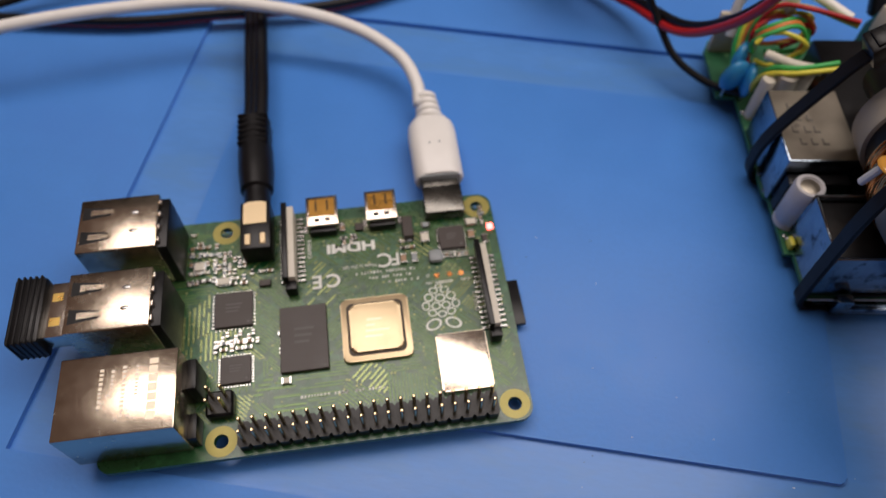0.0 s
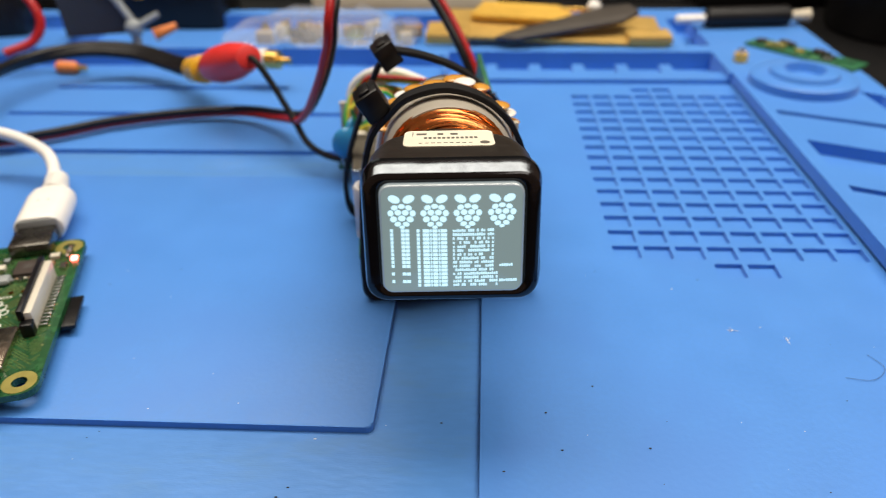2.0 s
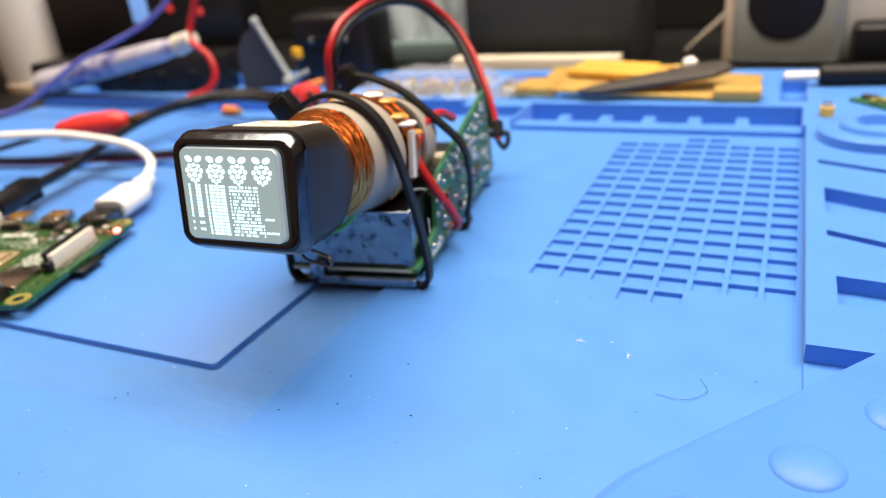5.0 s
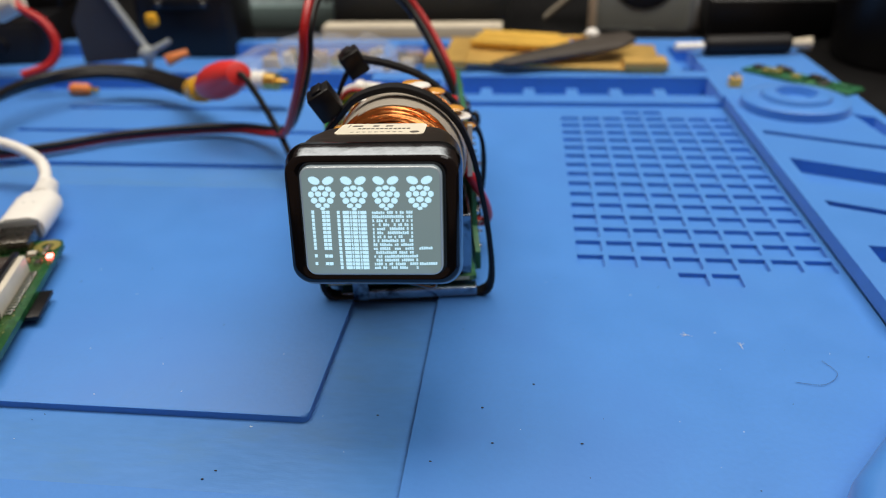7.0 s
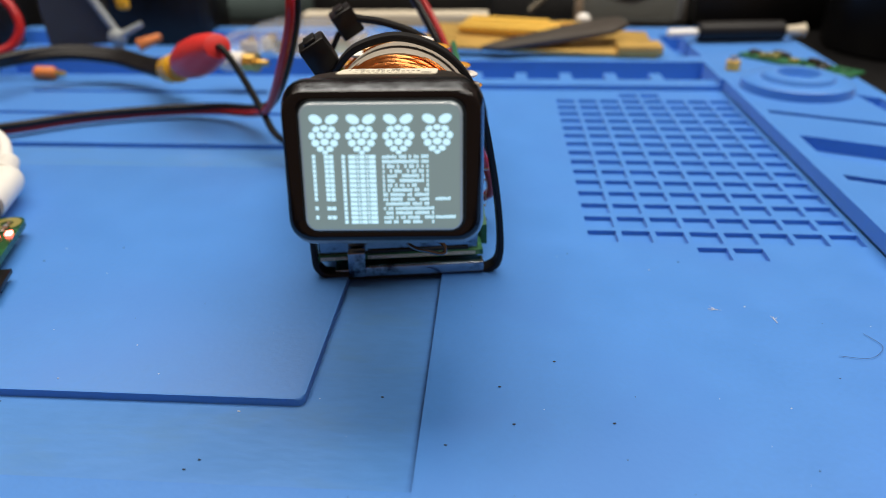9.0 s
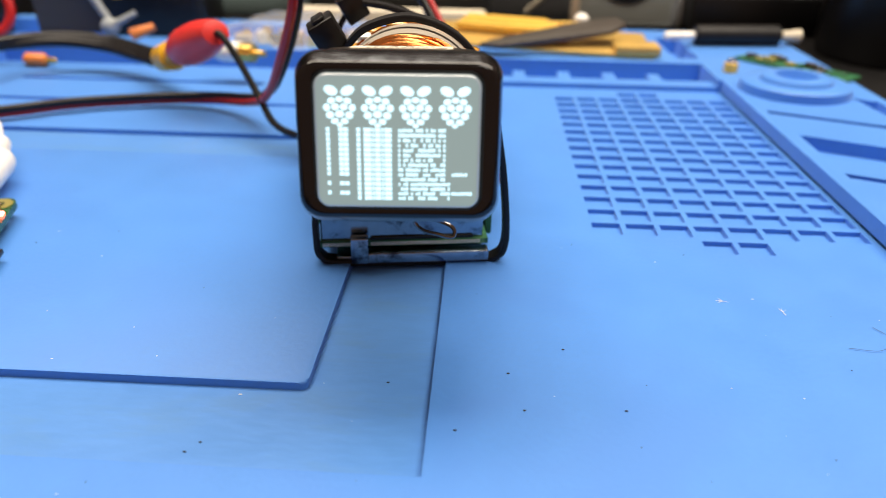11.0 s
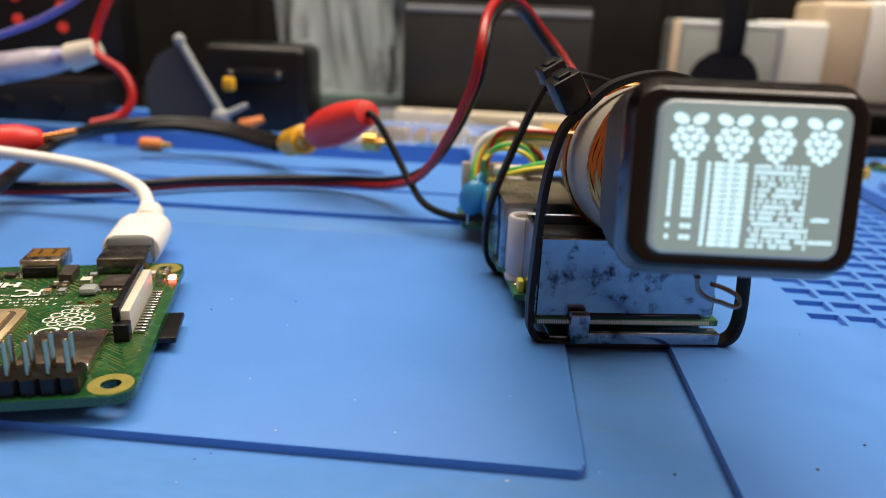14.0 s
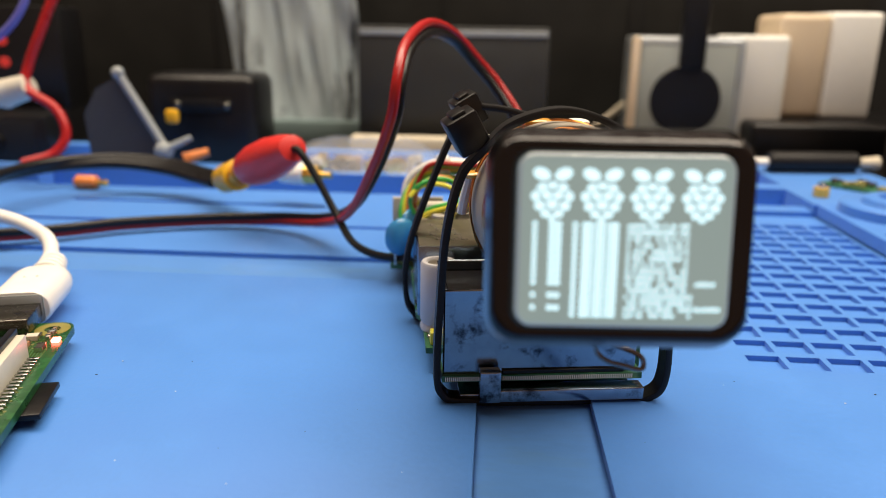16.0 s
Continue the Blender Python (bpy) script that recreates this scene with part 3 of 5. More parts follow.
def video_port(x):
    bm = bms()
    box(bm, x - 0.36, x + 0.36, 4.97, 5.78, Z + 0.02, Z + 0.33, 0.02)
    shell = part("video_port", bm, STEEL, pi, "small steel video port")
    bm = bms()
    box(bm, x - 0.29, x + 0.29, 5.22, 5.70, Z + 0.325, Z + 0.334, 0.0)
    win = part("gold_window", bm, AMBER, shell)
    bm = bms()
    for s in (-0.13, 0.13):
        box(bm, x + s - 0.02, x + s + 0.02, 5.36, 5.66, Z + 0.334, Z + 0.337)
    box(bm, x - 0.18, x - 0.06, 5.06, 5.16, Z + 0.33, Z + 0.333)
    box(bm, x + 0.06, x + 0.18, 5.06, 5.16, Z + 0.33, Z + 0.333)
    part("slot", bm, BLACK, shell)["kind"] = "stuff"
    bm = bms()
    box(bm, x - 0.3, x + 0.3, 4.86, 4.96, Z, Z + 0.22, 0.02)
    box(bm, x - 0.28, x + 0.28, 5.75, 5.765, Z + 0.08, Z + 0.27, 0.0)
    part("port_back", bm, BLACK, shell)
    bm = bms()
    for s in (-0.4, 0.4):
        box(bm, x + s - 0.06, x + s + 0.06, 5.0, 5.2, Z, Z + 0.03, 0.01, 1)
    part("solder_tab", bm, SOLDER, shell)


video_port(5.92)
video_port(4.57)
bm = bms()
box(bm, 6.92, 7.84, 4.98, 5.75, Z + 0.01, Z + 0.33, 0.04, 2)
part("power_port", bm, DULL, pi, "steel power port")
bm = bms()
box(bm, 2.78, 3.45, 4.35, 5.62, Z, Z + 0.6, 0.05)
jack = part("audio_jack", bm, BLACK, pi, "black audio and video jack")
bm = bms()
rod(bm, (3.115, 5.6, Z + 0.3), (3.115, 5.85, Z + 0.3), 0.3, 0.3, 20)
part("collar", bm, BLACK, jack)
bm = bms()
prism(bm, [(2.86, 5.0), (3.37, 5.0), (3.37, 5.55), (3.25, 5.6), (2.98, 5.6), (2.86, 5.55)], Z + 0.59, Z + 0.63)
for x in (2.95, 3.28):
    box(bm, x - 0.07, x + 0.07, 4.45, 4.75, Z + 0.55, Z + 0.62, 0.02, 1)
part("contact", bm, HEATSPREADER, jack, "gold-plated spring contact")

# silver coil and small parts
bm = bms()
box(bm, 6.86, 7.18, 3.8, 4.12, Z, Z + 0.16, 0.08, 2)
part("coil", bm, GREYPLASTIC, pi)
part("test_pads", (lambda b: [rod(b, (x, 3.5, Z), (x, 3.5, Z + 0.012), 0.06, 0.06, 14) for x in (6.99, 7.27, 7.53)] and b)(bms()), COPPER, pi)
rnd = random.Random(4)
spots = [(2.33, 3.92, 0.3, 0.16), (1.8, 4.36, 0.24, 0.2), (3.64, 1.42, 0.16, 0.12), (6.84, 4.5, 0.18, 0.24), (6.9, 4.85, 0.16, 0.12), (7.9, 4.45, 0.14, 0.2), (8.2, 4.3, 0.12, 0.2), (7.95, 4.8, 0.24, 0.16), (6.3, 4.0, 0.12, 0.2), (6.55, 4.0, 0.12, 0.2), (5.0, 5.0, 0.1, 0.14), (5.25, 4.72, 0.1, 0.1)]
for k in range(26):
    spots.append((1.62 + 0.14 * (k % 5) + rnd.uniform(-0.03, 0.03), 3.95 + 0.26 * (k // 5) + rnd.uniform(-0.03, 0.03), 0.09, 0.05) if rnd.random() < 0.5 else (2.12 + 0.11 * (k % 7), 4.15 + 0.16 * (k // 7), 0.06, 0.1))
for k in range(10):
    spots.append((2.25 + 0.09 * k, 2.42 + 0.1 * (k % 3), 0.05, 0.08))
for k in range(8):
    spots.append((7.1 + 0.09 * k, 3.98 - 0.02 * (k % 2), 0.05, 0.1))
for x0, y0, nx, ny, dx, dy in ((1.62, 4.0, 4, 5, 0.17, 0.22), (2.2, 2.28, 5, 2, 0.17, 0.14), (6.35, 4.3, 2, 2, 0.16, 0.18), (7.2, 4.2, 3, 2, 0.22, 0.16), (2.95, 4.1, 3, 1, 0.2, 0.1), (2.35, 3.85, 3, 2, 0.2, 0.14), (5.0, 4.6, 2, 2, 0.18, 0.14), (3.55, 2.1, 1, 3, 0.1, 0.2), (8.2, 4.75, 1, 4, 0.1, 0.13)):
    for i in range(nx):
        for j in range(ny):
            spots.append((x0 + dx * i + rnd.uniform(-0.02, 0.02), y0 + dy * j, *((0.12, 0.06) if rnd.random() < 0.6 else (0.06, 0.1))))
for k, (x, y, w, d) in enumerate(spots):
    bm = bms()
    box(bm, x - w / 2, x + w / 2, y - d / 2, y + d / 2, Z, Z + 0.05 + 0.3 * min(w, d), 0.008, 1)
    cap = part("surface_part", bm, (CERAMIC, CHIP, CREAM, CERAMIC, GREYPLASTIC)[k % 5] if k > 3 else CREAM, pi)
    bm = bms()
    for s in (-1, 1):
        if w > d:
            box(bm, x + s * w / 2 - 0.018, x + s * w / 2 + 0.018, y - d / 2 - 0.01, y + d / 2 + 0.01, Z, Z + 0.05 + 0.3 * min(w, d) + 0.004)
        else:
            box(bm, x - w / 2 - 0.01, x + w / 2 + 0.01, y + s * d / 2 - 0.018, y + s * d / 2 + 0.018, Z, Z + 0.05 + 0.3 * min(w, d) + 0.004)
    part("solder_end", bm, SOLDER, cap)

# copper traces under the green lacquer: short parallel runs whose direction changes from zone to zone
TRACE = material("lacquered_trace", (0.105, 0.175, 0.055), 0.27, 0.35, 0.15, 600, 0.05)
FINE_TRACE = material("bright_fine_trace", (0.24, 0.29, 0.11), 0.26, 0.5, 0.15, 600, 0.05)
rt = random.Random(21)
ZONES = [(rt.uniform(1.5, 8.4), rt.uniform(0.75, 5.2), radians(rt.choice((0, 45, 45, 90, 135, 135))), rt.choice((0.055, 0.07, 0.07, 0.1)), rt.choice((0, 0, 0, 1))) for _ in range(75)]


def zone_at(x, y):
    return min(range(len(ZONES)), key=lambda k: (ZONES[k][0] - x) ** 2 + (ZONES[k][1] - y) ** 2)


def track(bm, p, q, w, z):
    side = Vector((p.y - q.y, q.x - p.x)).normalized() * w
    prism(bm, [tuple(v) for v in (p - side, q - side, q + side, p + side)], Z, Z + z)


layers, via_bm = (bms(), bms()), bms()
for k, (zx, zy, a, pitch, bright) in enumerate(ZONES):
    d, n = Vector((math.cos(a), math.sin(a))), Vector((-math.sin(a), math.cos(a)))
    for row in range(-14, 15):
        run, step = [], 0.05
        for i in range(-24, 26):
            p = Vector((zx, zy)) + n * pitch * row + d * step * i
            inside = 0.15 < p.x < 8.35 and 0.72 < p.y < 5.3 and i < 25 and zone_at(p.x, p.y) == k and rt.random() > 0.03
            if inside:
                run.append(p)
            elif run:
                if len(run) > 2 and rt.random() < 0.86:
                    track(layers[bright], run[0], run[-1], 0.013 if pitch < 0.09 else 0.022, 0.004 + 0.004 * bright)
                    if rt.random() < 0.22:
                        rod(via_bm, (*run[-1], Z), (*run[-1], Z + 0.010), 0.026, 0.026, 8)
                run = []
part("trace_layer", layers[0], TRACE, pi)["kind"] = "stuff"
part("fine_trace_layer", layers[1], FINE_TRACE, pi)["kind"] = "stuff"
part("via_layer", via_bm, VIA, pi)["kind"] = "stuff"


def lettering(text, x, y, size, parent, rz=0.0, z=Z, mat_=None, bold=0.0, wide=1.0):
    cu = bpy.data.curves.new("lettering", "FONT")
    cu.offset = bold * C
    cu.body, cu.size, cu.extrude, cu.align_x, cu.align_y = text, size * C, 0.00002, "CENTER", "CENTER"
    tmp = bpy.data.objects.new("tmp", cu)
    me = bpy.data.meshes.new_from_object(tmp)
    bpy.data.objects.remove(tmp)
    me.materials.append(mat_ or SILK)
    ob = new("lettering", me)
    ob.parent = parent
    ob.matrix_local = pose(x * C, y * C, (z + 0.022) * C, 0, 0, rz) @ Matrix.Diagonal((wide, 1, 1, 1))
    return ob


lettering("HDMI", 5.15, 4.50, 0.33, pi, 180, bold=0.014, wide=1.35)
lettering("C", 4.71, 3.68, 0.46, pi, 180, bold=0.010)
lettering("E", 4.36, 3.68, 0.46, pi, 180, bold=0.010)
lettering("F", 6.12, 4.06, 0.46, pi, 180, bold=0.006)
lettering("C", 5.88, 4.06, 0.5, pi, 180, bold=0.006)
lettering("CAMERA", 4.22, 4.55, 0.13, pi, 90)
lettering("RUN", 7.6, 3.33, 0.1, pi, 180)
lettering("J2", 6.78, 3.5, 0.1, pi, 180)
lettering("Made in the UK", 5.3, 3.95, 0.12, pi, 180)
lettering("GLOBAL_EN", 7.0, 3.32, 0.1, pi, 180)
lettering("DISPLAY", 7.75, 2.75, 0.13, pi, 90)
bm = bms()
rb = random.Random(9)
for y, x0, x1 in ((3.74, 5.2, 6.5), (3.60, 5.5, 6.5), (3.46, 5.9, 6.6), (1.02, 3.9, 5.6), (4.92, 5.3, 5.7), (3.30, 7.0, 7.6)):
    x = x0
    while x < x1:
        w = rb.uniform(0.03, 0.06)
        if rb.random() < 0.85:
            box(bm, x, x + w, y, y + 0.06, Z, Z + 0.004)
        x += w + 0.025
part("print_bar", bm, SILK, pi, "line of tiny print")["kind"] = "stuff"


def fruit(bm, cx, cy, s, z0, z1, line, up=1):
    """A plain fruit badge: two leaves over a cluster of round cells; line > 0 leaves rings."""
    shapes = [(0, 0.48, 0.19, 0.15, 0), (0, -0.25, 0.22, 0.19, 0), (0, -0.80, 0.15, 0.11, 0)]
    for m in (-1, 1):
        shapes += [(m * 0.38, 0.40, 0.19, 0.16, -m * 0.4), (m * 0.20, 0.10, 0.19, 0.18, 0), (m * 0.60, 0.06, 0.17, 0.20, 0), (m * 0.45, -0.31, 0.20, 0.19, -m * 0.5), (m * 0.23, -0.61, 0.19, 0.15, -m * 0.3)]
        shapes.append((m * 0.39, 0.91, 0.35, 0.24, m * 0.45))
    for x, y, rx, ry, tilt in shapes:
        n, pts = 14, []
        if line <= 0:
            rx, ry = rx * 0.95, ry * 0.95
        for i in range(n):
            a = 2 * math.pi * i / n
            u, v = rx * math.cos(a), ry * math.sin(a)
            pts.append((x + u * math.cos(tilt) - v * math.sin(tilt), y + u * math.sin(tilt) + v * math.cos(tilt)))
        if line <= 0:
            prism(bm, [(cx + p * s, cy + up * q * s) for p, q in pts], z0, z1)
        else:
            inner = [(x + (p - x) * (1 - line), y + (q - y) * (1 - line)) for p, q in pts]
            for i in range(n):
                j = (i + 1) % n
                q4 = [pts[i], pts[j], inner[j], inner[i]]
                bm.faces.new([bm.verts.new((cx + p * s, cy + up * q * s, z1)) for p, q in (q4 if up > 0 else q4[::-1])])
    return bm


part("badge", fruit(bms(), 6.98, 2.80, 0.54, Z, Z + 0.005, 0.3, -1), SILK, pi, "white printed badge")["kind"] = "stuff"
bm = bms()
for k in range(260):
    x, y = rb.uniform(1.55, 8.35), rb.uniform(0.75, 5.45)
    r_ = rb.uniform(0.010, 0.020)
    rod(bm, (x, y, Z), (x, y, Z + 0.004), r_, r_, 6)
part("plated_dots", bm, VIA, pi)["kind"] = "stuff"
# status light and memory card
bm = bms()
box(bm, 8.3, 8.44, 4.56, 4.72, Z, Z + 0.06, 0.015, 1)
part("status_light", bm, LED_RED, pi, "lit red status light")
bm = bms()
box(bm, 7.3, 8.76, 2.15, 3.25, Z - 0.24, Z - 0.14, 0.02)
part("memory_card", bm, BLACK, pi, "black memory card in its slot")
bm = bms()
for k in range(60):
    x, y = rnd.uniform(0.3, 8.2), rnd.uniform(0.2, 5.4)
    rod(bm, (x, y, Z - 0.22), (x, y, Z - 0.13), 0.03, 0.05, 6)
part("solder_tails", bm, SOLDER, pi)

dongle = thing("usb_dongle", *[(Matrix.Rotation(radians(16.5), 4, "Z") @ Vector((-0.3, 2.9, 0)))[i] + (-14.238, -2.247, 0)[i] for i in range(3)], 16.5, "small black ribbed dongle plugged into a port", "dongle")
bm = bms()
box(bm, -0.45, 0.6, -0.6, 0.6, Z + 0.95, Z + 1.4, 0.03)
metal = part("metal_plug", bm, STEEL, dongle, "steel plug")
bm = bms()
for y in (-0.27, 0.27):
    box(bm, -0.32, -0.12, y - 0.09, y + 0.09, Z + 1.4, Z + 1.404)
part("window", bm, GOLD, metal)
bm = bms()
box(bm, -1.05, -0.43, -0.72, 0.72, Z + 0.82, Z + 1.52, 0.07)
blk = part("cap", bm, BLACK, dongle, "black ribbed cap")
bm = bms()
for k in range(5):
    box(bm, -1.0 + 0.11 * k, -0.95 + 0.11 * k, -0.74, 0.74, Z + 0.86, Z + 1.545, 0.015, 1)
part("ribs", bm, BLACK_MATT, blk)

# ---- the small picture tube on its driver boards ----
crt = thing("picture_tube_module", -0.5, 3.86, 0, 8.5, "small lit picture tube with copper yoke strapped onto its driver boards", "display")
TUBE = pose(1.45 * C, -4.02 * C, 3.86 * C, -8.5, 0, -5)


def tube_part(name, bm, mat_, label="", parent=None, smooth=True):
    ob = part(name, bm, mat_, None, label, smooth)
    if parent is None:
        ob.parent = crt
        ob.matrix_local = TUBE
    else:
        ob.parent = parent
    return ob


def loft(bm, rings, cap0=True, cap1=True):
    rows = [[bm.verts.new(p) for p in ring] for ring in rings]
    n = len(rows[0])
    for u, v in zip(rows, rows[1:]):
        for i in range(n):
            j = (i + 1) % n
            bm.faces.new((u[i], u[j], v[j], v[i]))
    if cap0:
        bm.faces.new(rows[0][::-1])
    if cap1:
        bm.faces.new(rows[-1])
    bmesh.ops.recalc_face_normals(bm, faces=bm.faces)
    return bm


def xz_ring(w, h, r, y, n=6):
    return [(x, y, z) for x, z in rounded(-w / 2, w / 2, -h / 2, h / 2, min(r, w / 2 - 1e-3, h / 2 - 1e-3), n)]


# black housing, a rounded box that narrows to a round throat
bm = bms()
loft(bm, [xz_ring(2.64, 2.23, 0.35, 0.26), xz_ring(2.63, 2.23, 0.38, 1.2), xz_ring(2.57, 2.20, 0.48, 1.7), xz_ring(2.43, 2.13, 0.7, 2.1), xz_ring(2.25, 2.05, 0.95, 2.45), xz_ring(2.05, 2.0, 0.99, 2.7)])
shell = tube_part("housing", bm, HOUSING, "matt black housing behind the screen")
bm = bms()
loft(bm, [xz_ring(*q) for q in ((2.08, 1.68, 0.17, 0.10), (2.14, 1.74, 0.18, -0.045), (2.24, 1.82, 0.21, -0.078), (2.50, 1.945, 0.26, -0.078), (2.57, 2.00, 0.28, -0.068), (2.62, 2.05, 0.295, -0.035))], False, False)
loft(bm, [xz_ring(*q) for q in ((2.71, 2.288, 0.345, 0.20), (2.72, 2.295, 0.345, 0.23), (2.72, 2.295, 0.345, 0.33), (2.50, 2.18, 0.34, 0.36))], False, True)
tube_part("bezel", bm, GLOSS_BLACK, "glossy black frame round the screen")
bm = bms()
loft(bm, [xz_ring(*q) for q in ((2.62, 2.05, 0.295, -0.035), (2.63, 2.068, 0.30, -0.02), (2.655, 2.125, 0.315, 0.03), (2.68, 2.205, 0.33, 0.10), (2.70, 2.268, 0.34, 0.16), (2.71, 2.288, 0.345, 0.20))], False, False)
tube_part("rim_band", bm, BAND, "bright sloping band round the frame")
RISE = 0.02


def up(ring):
    return [(x, y, z + RISE) for x, y, z in ring]


# slightly domed screen with a thick rounded glass edge, its glow added as emission
bm = bms()
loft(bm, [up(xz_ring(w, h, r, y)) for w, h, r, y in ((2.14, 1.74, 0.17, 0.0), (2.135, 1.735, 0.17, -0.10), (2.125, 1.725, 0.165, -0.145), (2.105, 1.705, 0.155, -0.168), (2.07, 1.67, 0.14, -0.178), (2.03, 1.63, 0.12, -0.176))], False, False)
tube_part("glass_edge", bm, GLASSRIM_GLOW, "rounded edge of the glass face, with screen light added as glow")
bm = bms()
W, H = 2.07, 1.67


def dome(x, z):
    return -0.177 - 0.045 * (1 - (2 * x / W) ** 2) * (1 - (2 * z / H) ** 2) ** 0.6 if abs(2 * x / W) < 1 and abs(2 * z / H) < 1 else -0.177


rings = []
for f in (1.0, 0.9, 0.75, 0.6, 0.45, 0.3, 0.15, 0.02):
    ring = xz_ring(W * f, H * f, 0.14 * f, 0)
    rings.append([(x, dome(x, z), z + RISE) for x, y, z in ring])
loft(bm, rings, False, True)
screen = tube_part("screen", bm, PHOSPHOR, "grey-green glowing glass screen")
screen["label"] = "grey-green glowing glass screen"


def on_screen(bm_flat):
    """Lays flat shapes (x right, y up, in 0..1 of the picture) on the domed glass."""
    for v in bm_flat.verts:
        x, z = (v.co.x - 0.5) * W * 0.97, (v.co.y - 0.5) * H * 0.97
        v.co = (x, dome(x, z) - 0.004 - 0.002 * v.co.z, z + RISE)
    return bm_flat


for cx in (0.135, 0.375, 0.615, 0.865):
    bm = bms()
    fruit(bm, 0, 0, 1, 0, 0.1, 0)
    for v in bm.verts:
        v.co.x, v.co.y = cx + v.co.x * 0.135, 0.765 + v.co.y * 0.155
    tube_part("badge", on_screen(bm), GLOW, "bright round fruit badge", screen, False)["kind"] = "stuff"
rnd = random.Random(11)
for row in range(15):
    y = 0.605 - 0.0395 * row
    bm = bms()
    columns = [(0.045, 0.066), (0.125, 0.152), (0.156, 0.185), (0.24, 0.262), (0.285, 0.332), (0.338, 0.350), (0.356, 0.392), (0.399, 0.411), (0.417, 0.462)]
    for a, b in columns:
        if a > 0.2 or row < 9 or row % 2:
            box(bm, a, b, y - 0.0155, y + 0.0155, 0, 0.1)
    x, stop, spans = 0.505, 0.80 if row < 11 else 0.84, []
    while x < stop:
        if rnd.random() > 0.22:
            spans.append((x, x + 0.0125))
        x += 0.016
    if row in (9, 13):
        spans += [(0.85 + 0.017 * k, 0.8635 + 0.017 * k) for k in range(8 if row == 13 else 6)]
    for a, b in spans:
        box(bm, a, b, y - 0.0135, y + 0.0135 * rnd.choice((1, 1, 0.6)), 0, 0.1)
    tube_part("text_strip", on_screen(bm), GLOW, "row of unreadable text", screen, False)["kind"] = "stuff"

# paper label on top of the housing
bm = bms()
prism(bm, rounded(-0.75, 0.72, 0.75, 1.62, 0.13), 1.105, 1.124, 0.004, 1)


def along_top(bm):
    """Moves flat shapes back along the housing's gently falling top."""
    for v in bm.verts:
        v.co.y = 1.0 + (v.co.y - 0.75) * 1.26
        v.co.z += 0.006 - 0.032 * (v.co.y - 1.0)
    return bm


lab = tube_part("label", along_top(bm), PAPER, "small cream paper label with print")
bm = bms()
for k, (a, b) in enumerate(((-0.55, -0.38), (-0.2, -0.1), (0.02, 0.14))):
    box(bm, a, b, 1.36, 1.46, 1.1235, 1.1265)
for k in range(12):
    box(bm, -0.42 + 0.075 * k, -0.37 + 0.075 * k, 1.14, 1.24, 1.1235, 1.1265)
for k in range(9):
    box(bm, -0.5 + 0.1 * k, -0.44 + 0.1 * k, 0.90, 0.93, 1.1235, 1.1265)
rod(bm, (0.56, 0.92, 1.1235), (0.56, 0.92, 1.1265), 0.08, 0.08, 12)
box(bm, -0.62, -0.605, 1.30, 1.54, 1.1235, 1.1265)
tube_part("print_bar", along_top(bm), PRINT, "", lab)

# copper deflection coils: many strands
def coil(y0, y1, r0, r1, turns, seed, name="coil"):
    rng = random.Random(seed)
    bm = bms()
    lathe(bm, (0, y0, 0), (0, 1, 0), [(0, r0 - 0.06), (y1 - y0, r1 - 0.06)], 40)
    for k in range(turns):
        f = (k + 0.5) / turns
        r, y = r0 + (r1 - r0) * f, y0 + (y1 - y0) * f
        ph, amp = rng.uniform(0, 6.28), rng.uniform(0.02, 0.07)
        pts = [((r + 0.02 * math.sin(5 * a + ph)) * math.cos(a), y + amp * math.sin(3 * a + ph), (r + 0.02 * math.sin(5 * a + ph)) * math.sin(a)) for a in [2 * math.pi * i / 44 for i in range(45)]]
        tube(bm, pts, 0.028, 6, 0)
    ob = tube_part(name, bm, COPPER, "wound enamelled copper coil")
    ob["kind"] = "stuff"
    return ob


coil(2.55, 3.25, 1.0, 1.24, 18, 3)
bm = bms()
lathe(bm, (0, 0, 0), (0, 1, 0), [(3.2, 1.0), (3.2, 1.25), (3.28, 1.29), (4.62, 1.36), (4.72, 1.31), (4.72, 1.1)], 56)
yoke = tube_part("yoke_ring", bm, YOKE, "grey-white plastic yoke ring")
coil(4.72, 5.7, 1.38, 1.24, 22, 8, "rear_coil")
bm = bms()
lathe(bm, (0, 0, 0), (0, 1, 0), [(5.6, 0.9), (5.65, 1.15), (6.0, 1.1), (6.6, 1.1), (6.65, 0.6), (8.6, 0.55), (8.65, 0.1)], 40)
tube_part("neck", bm, BLACK, "black neck of the tube")
bm = bms()
lathe(bm, (0.0, 0, 0), (0, 1, 0), [(6.3, 0.6), (6.3, 1.2), (7.1, 1.15), (7.1, 0.6)], 40)
tube_part("clamp_ring", bm, YOKE, "pale plastic clamp ring")
for k, a in enumerate((40, 62, 82, 100, 118, 140, 160, 20)):
    a = radians(a)
    bm = bms()
    ball(bm, (1.36 * math.cos(a), 4.95 + 0.25 * (k % 3), 1.36 * math.sin(a)), 0.17, 1.6, 1.9, 0.5, 12, 8)
    tube_part("glue_blob", bm, GLUE, "amber glue on the coil")
bm = bms()
for a in (75, 128, 30):
    a = radians(a)
    ball(bm, (1.40 * math.cos(a), 5.05, 1.40 * math.sin(a)), 0.17, 1.4, 2.2, 0.45, 12, 8)
tube(bm, [(-1.35, 5.0, 0.5), (-1.45, 5.1, 0.1), (-1.5, 5.2, -0.2)], 0.085, 8)
tube_part("white_glue", bm, WHITE, "dab of white glue")
bm = bms()
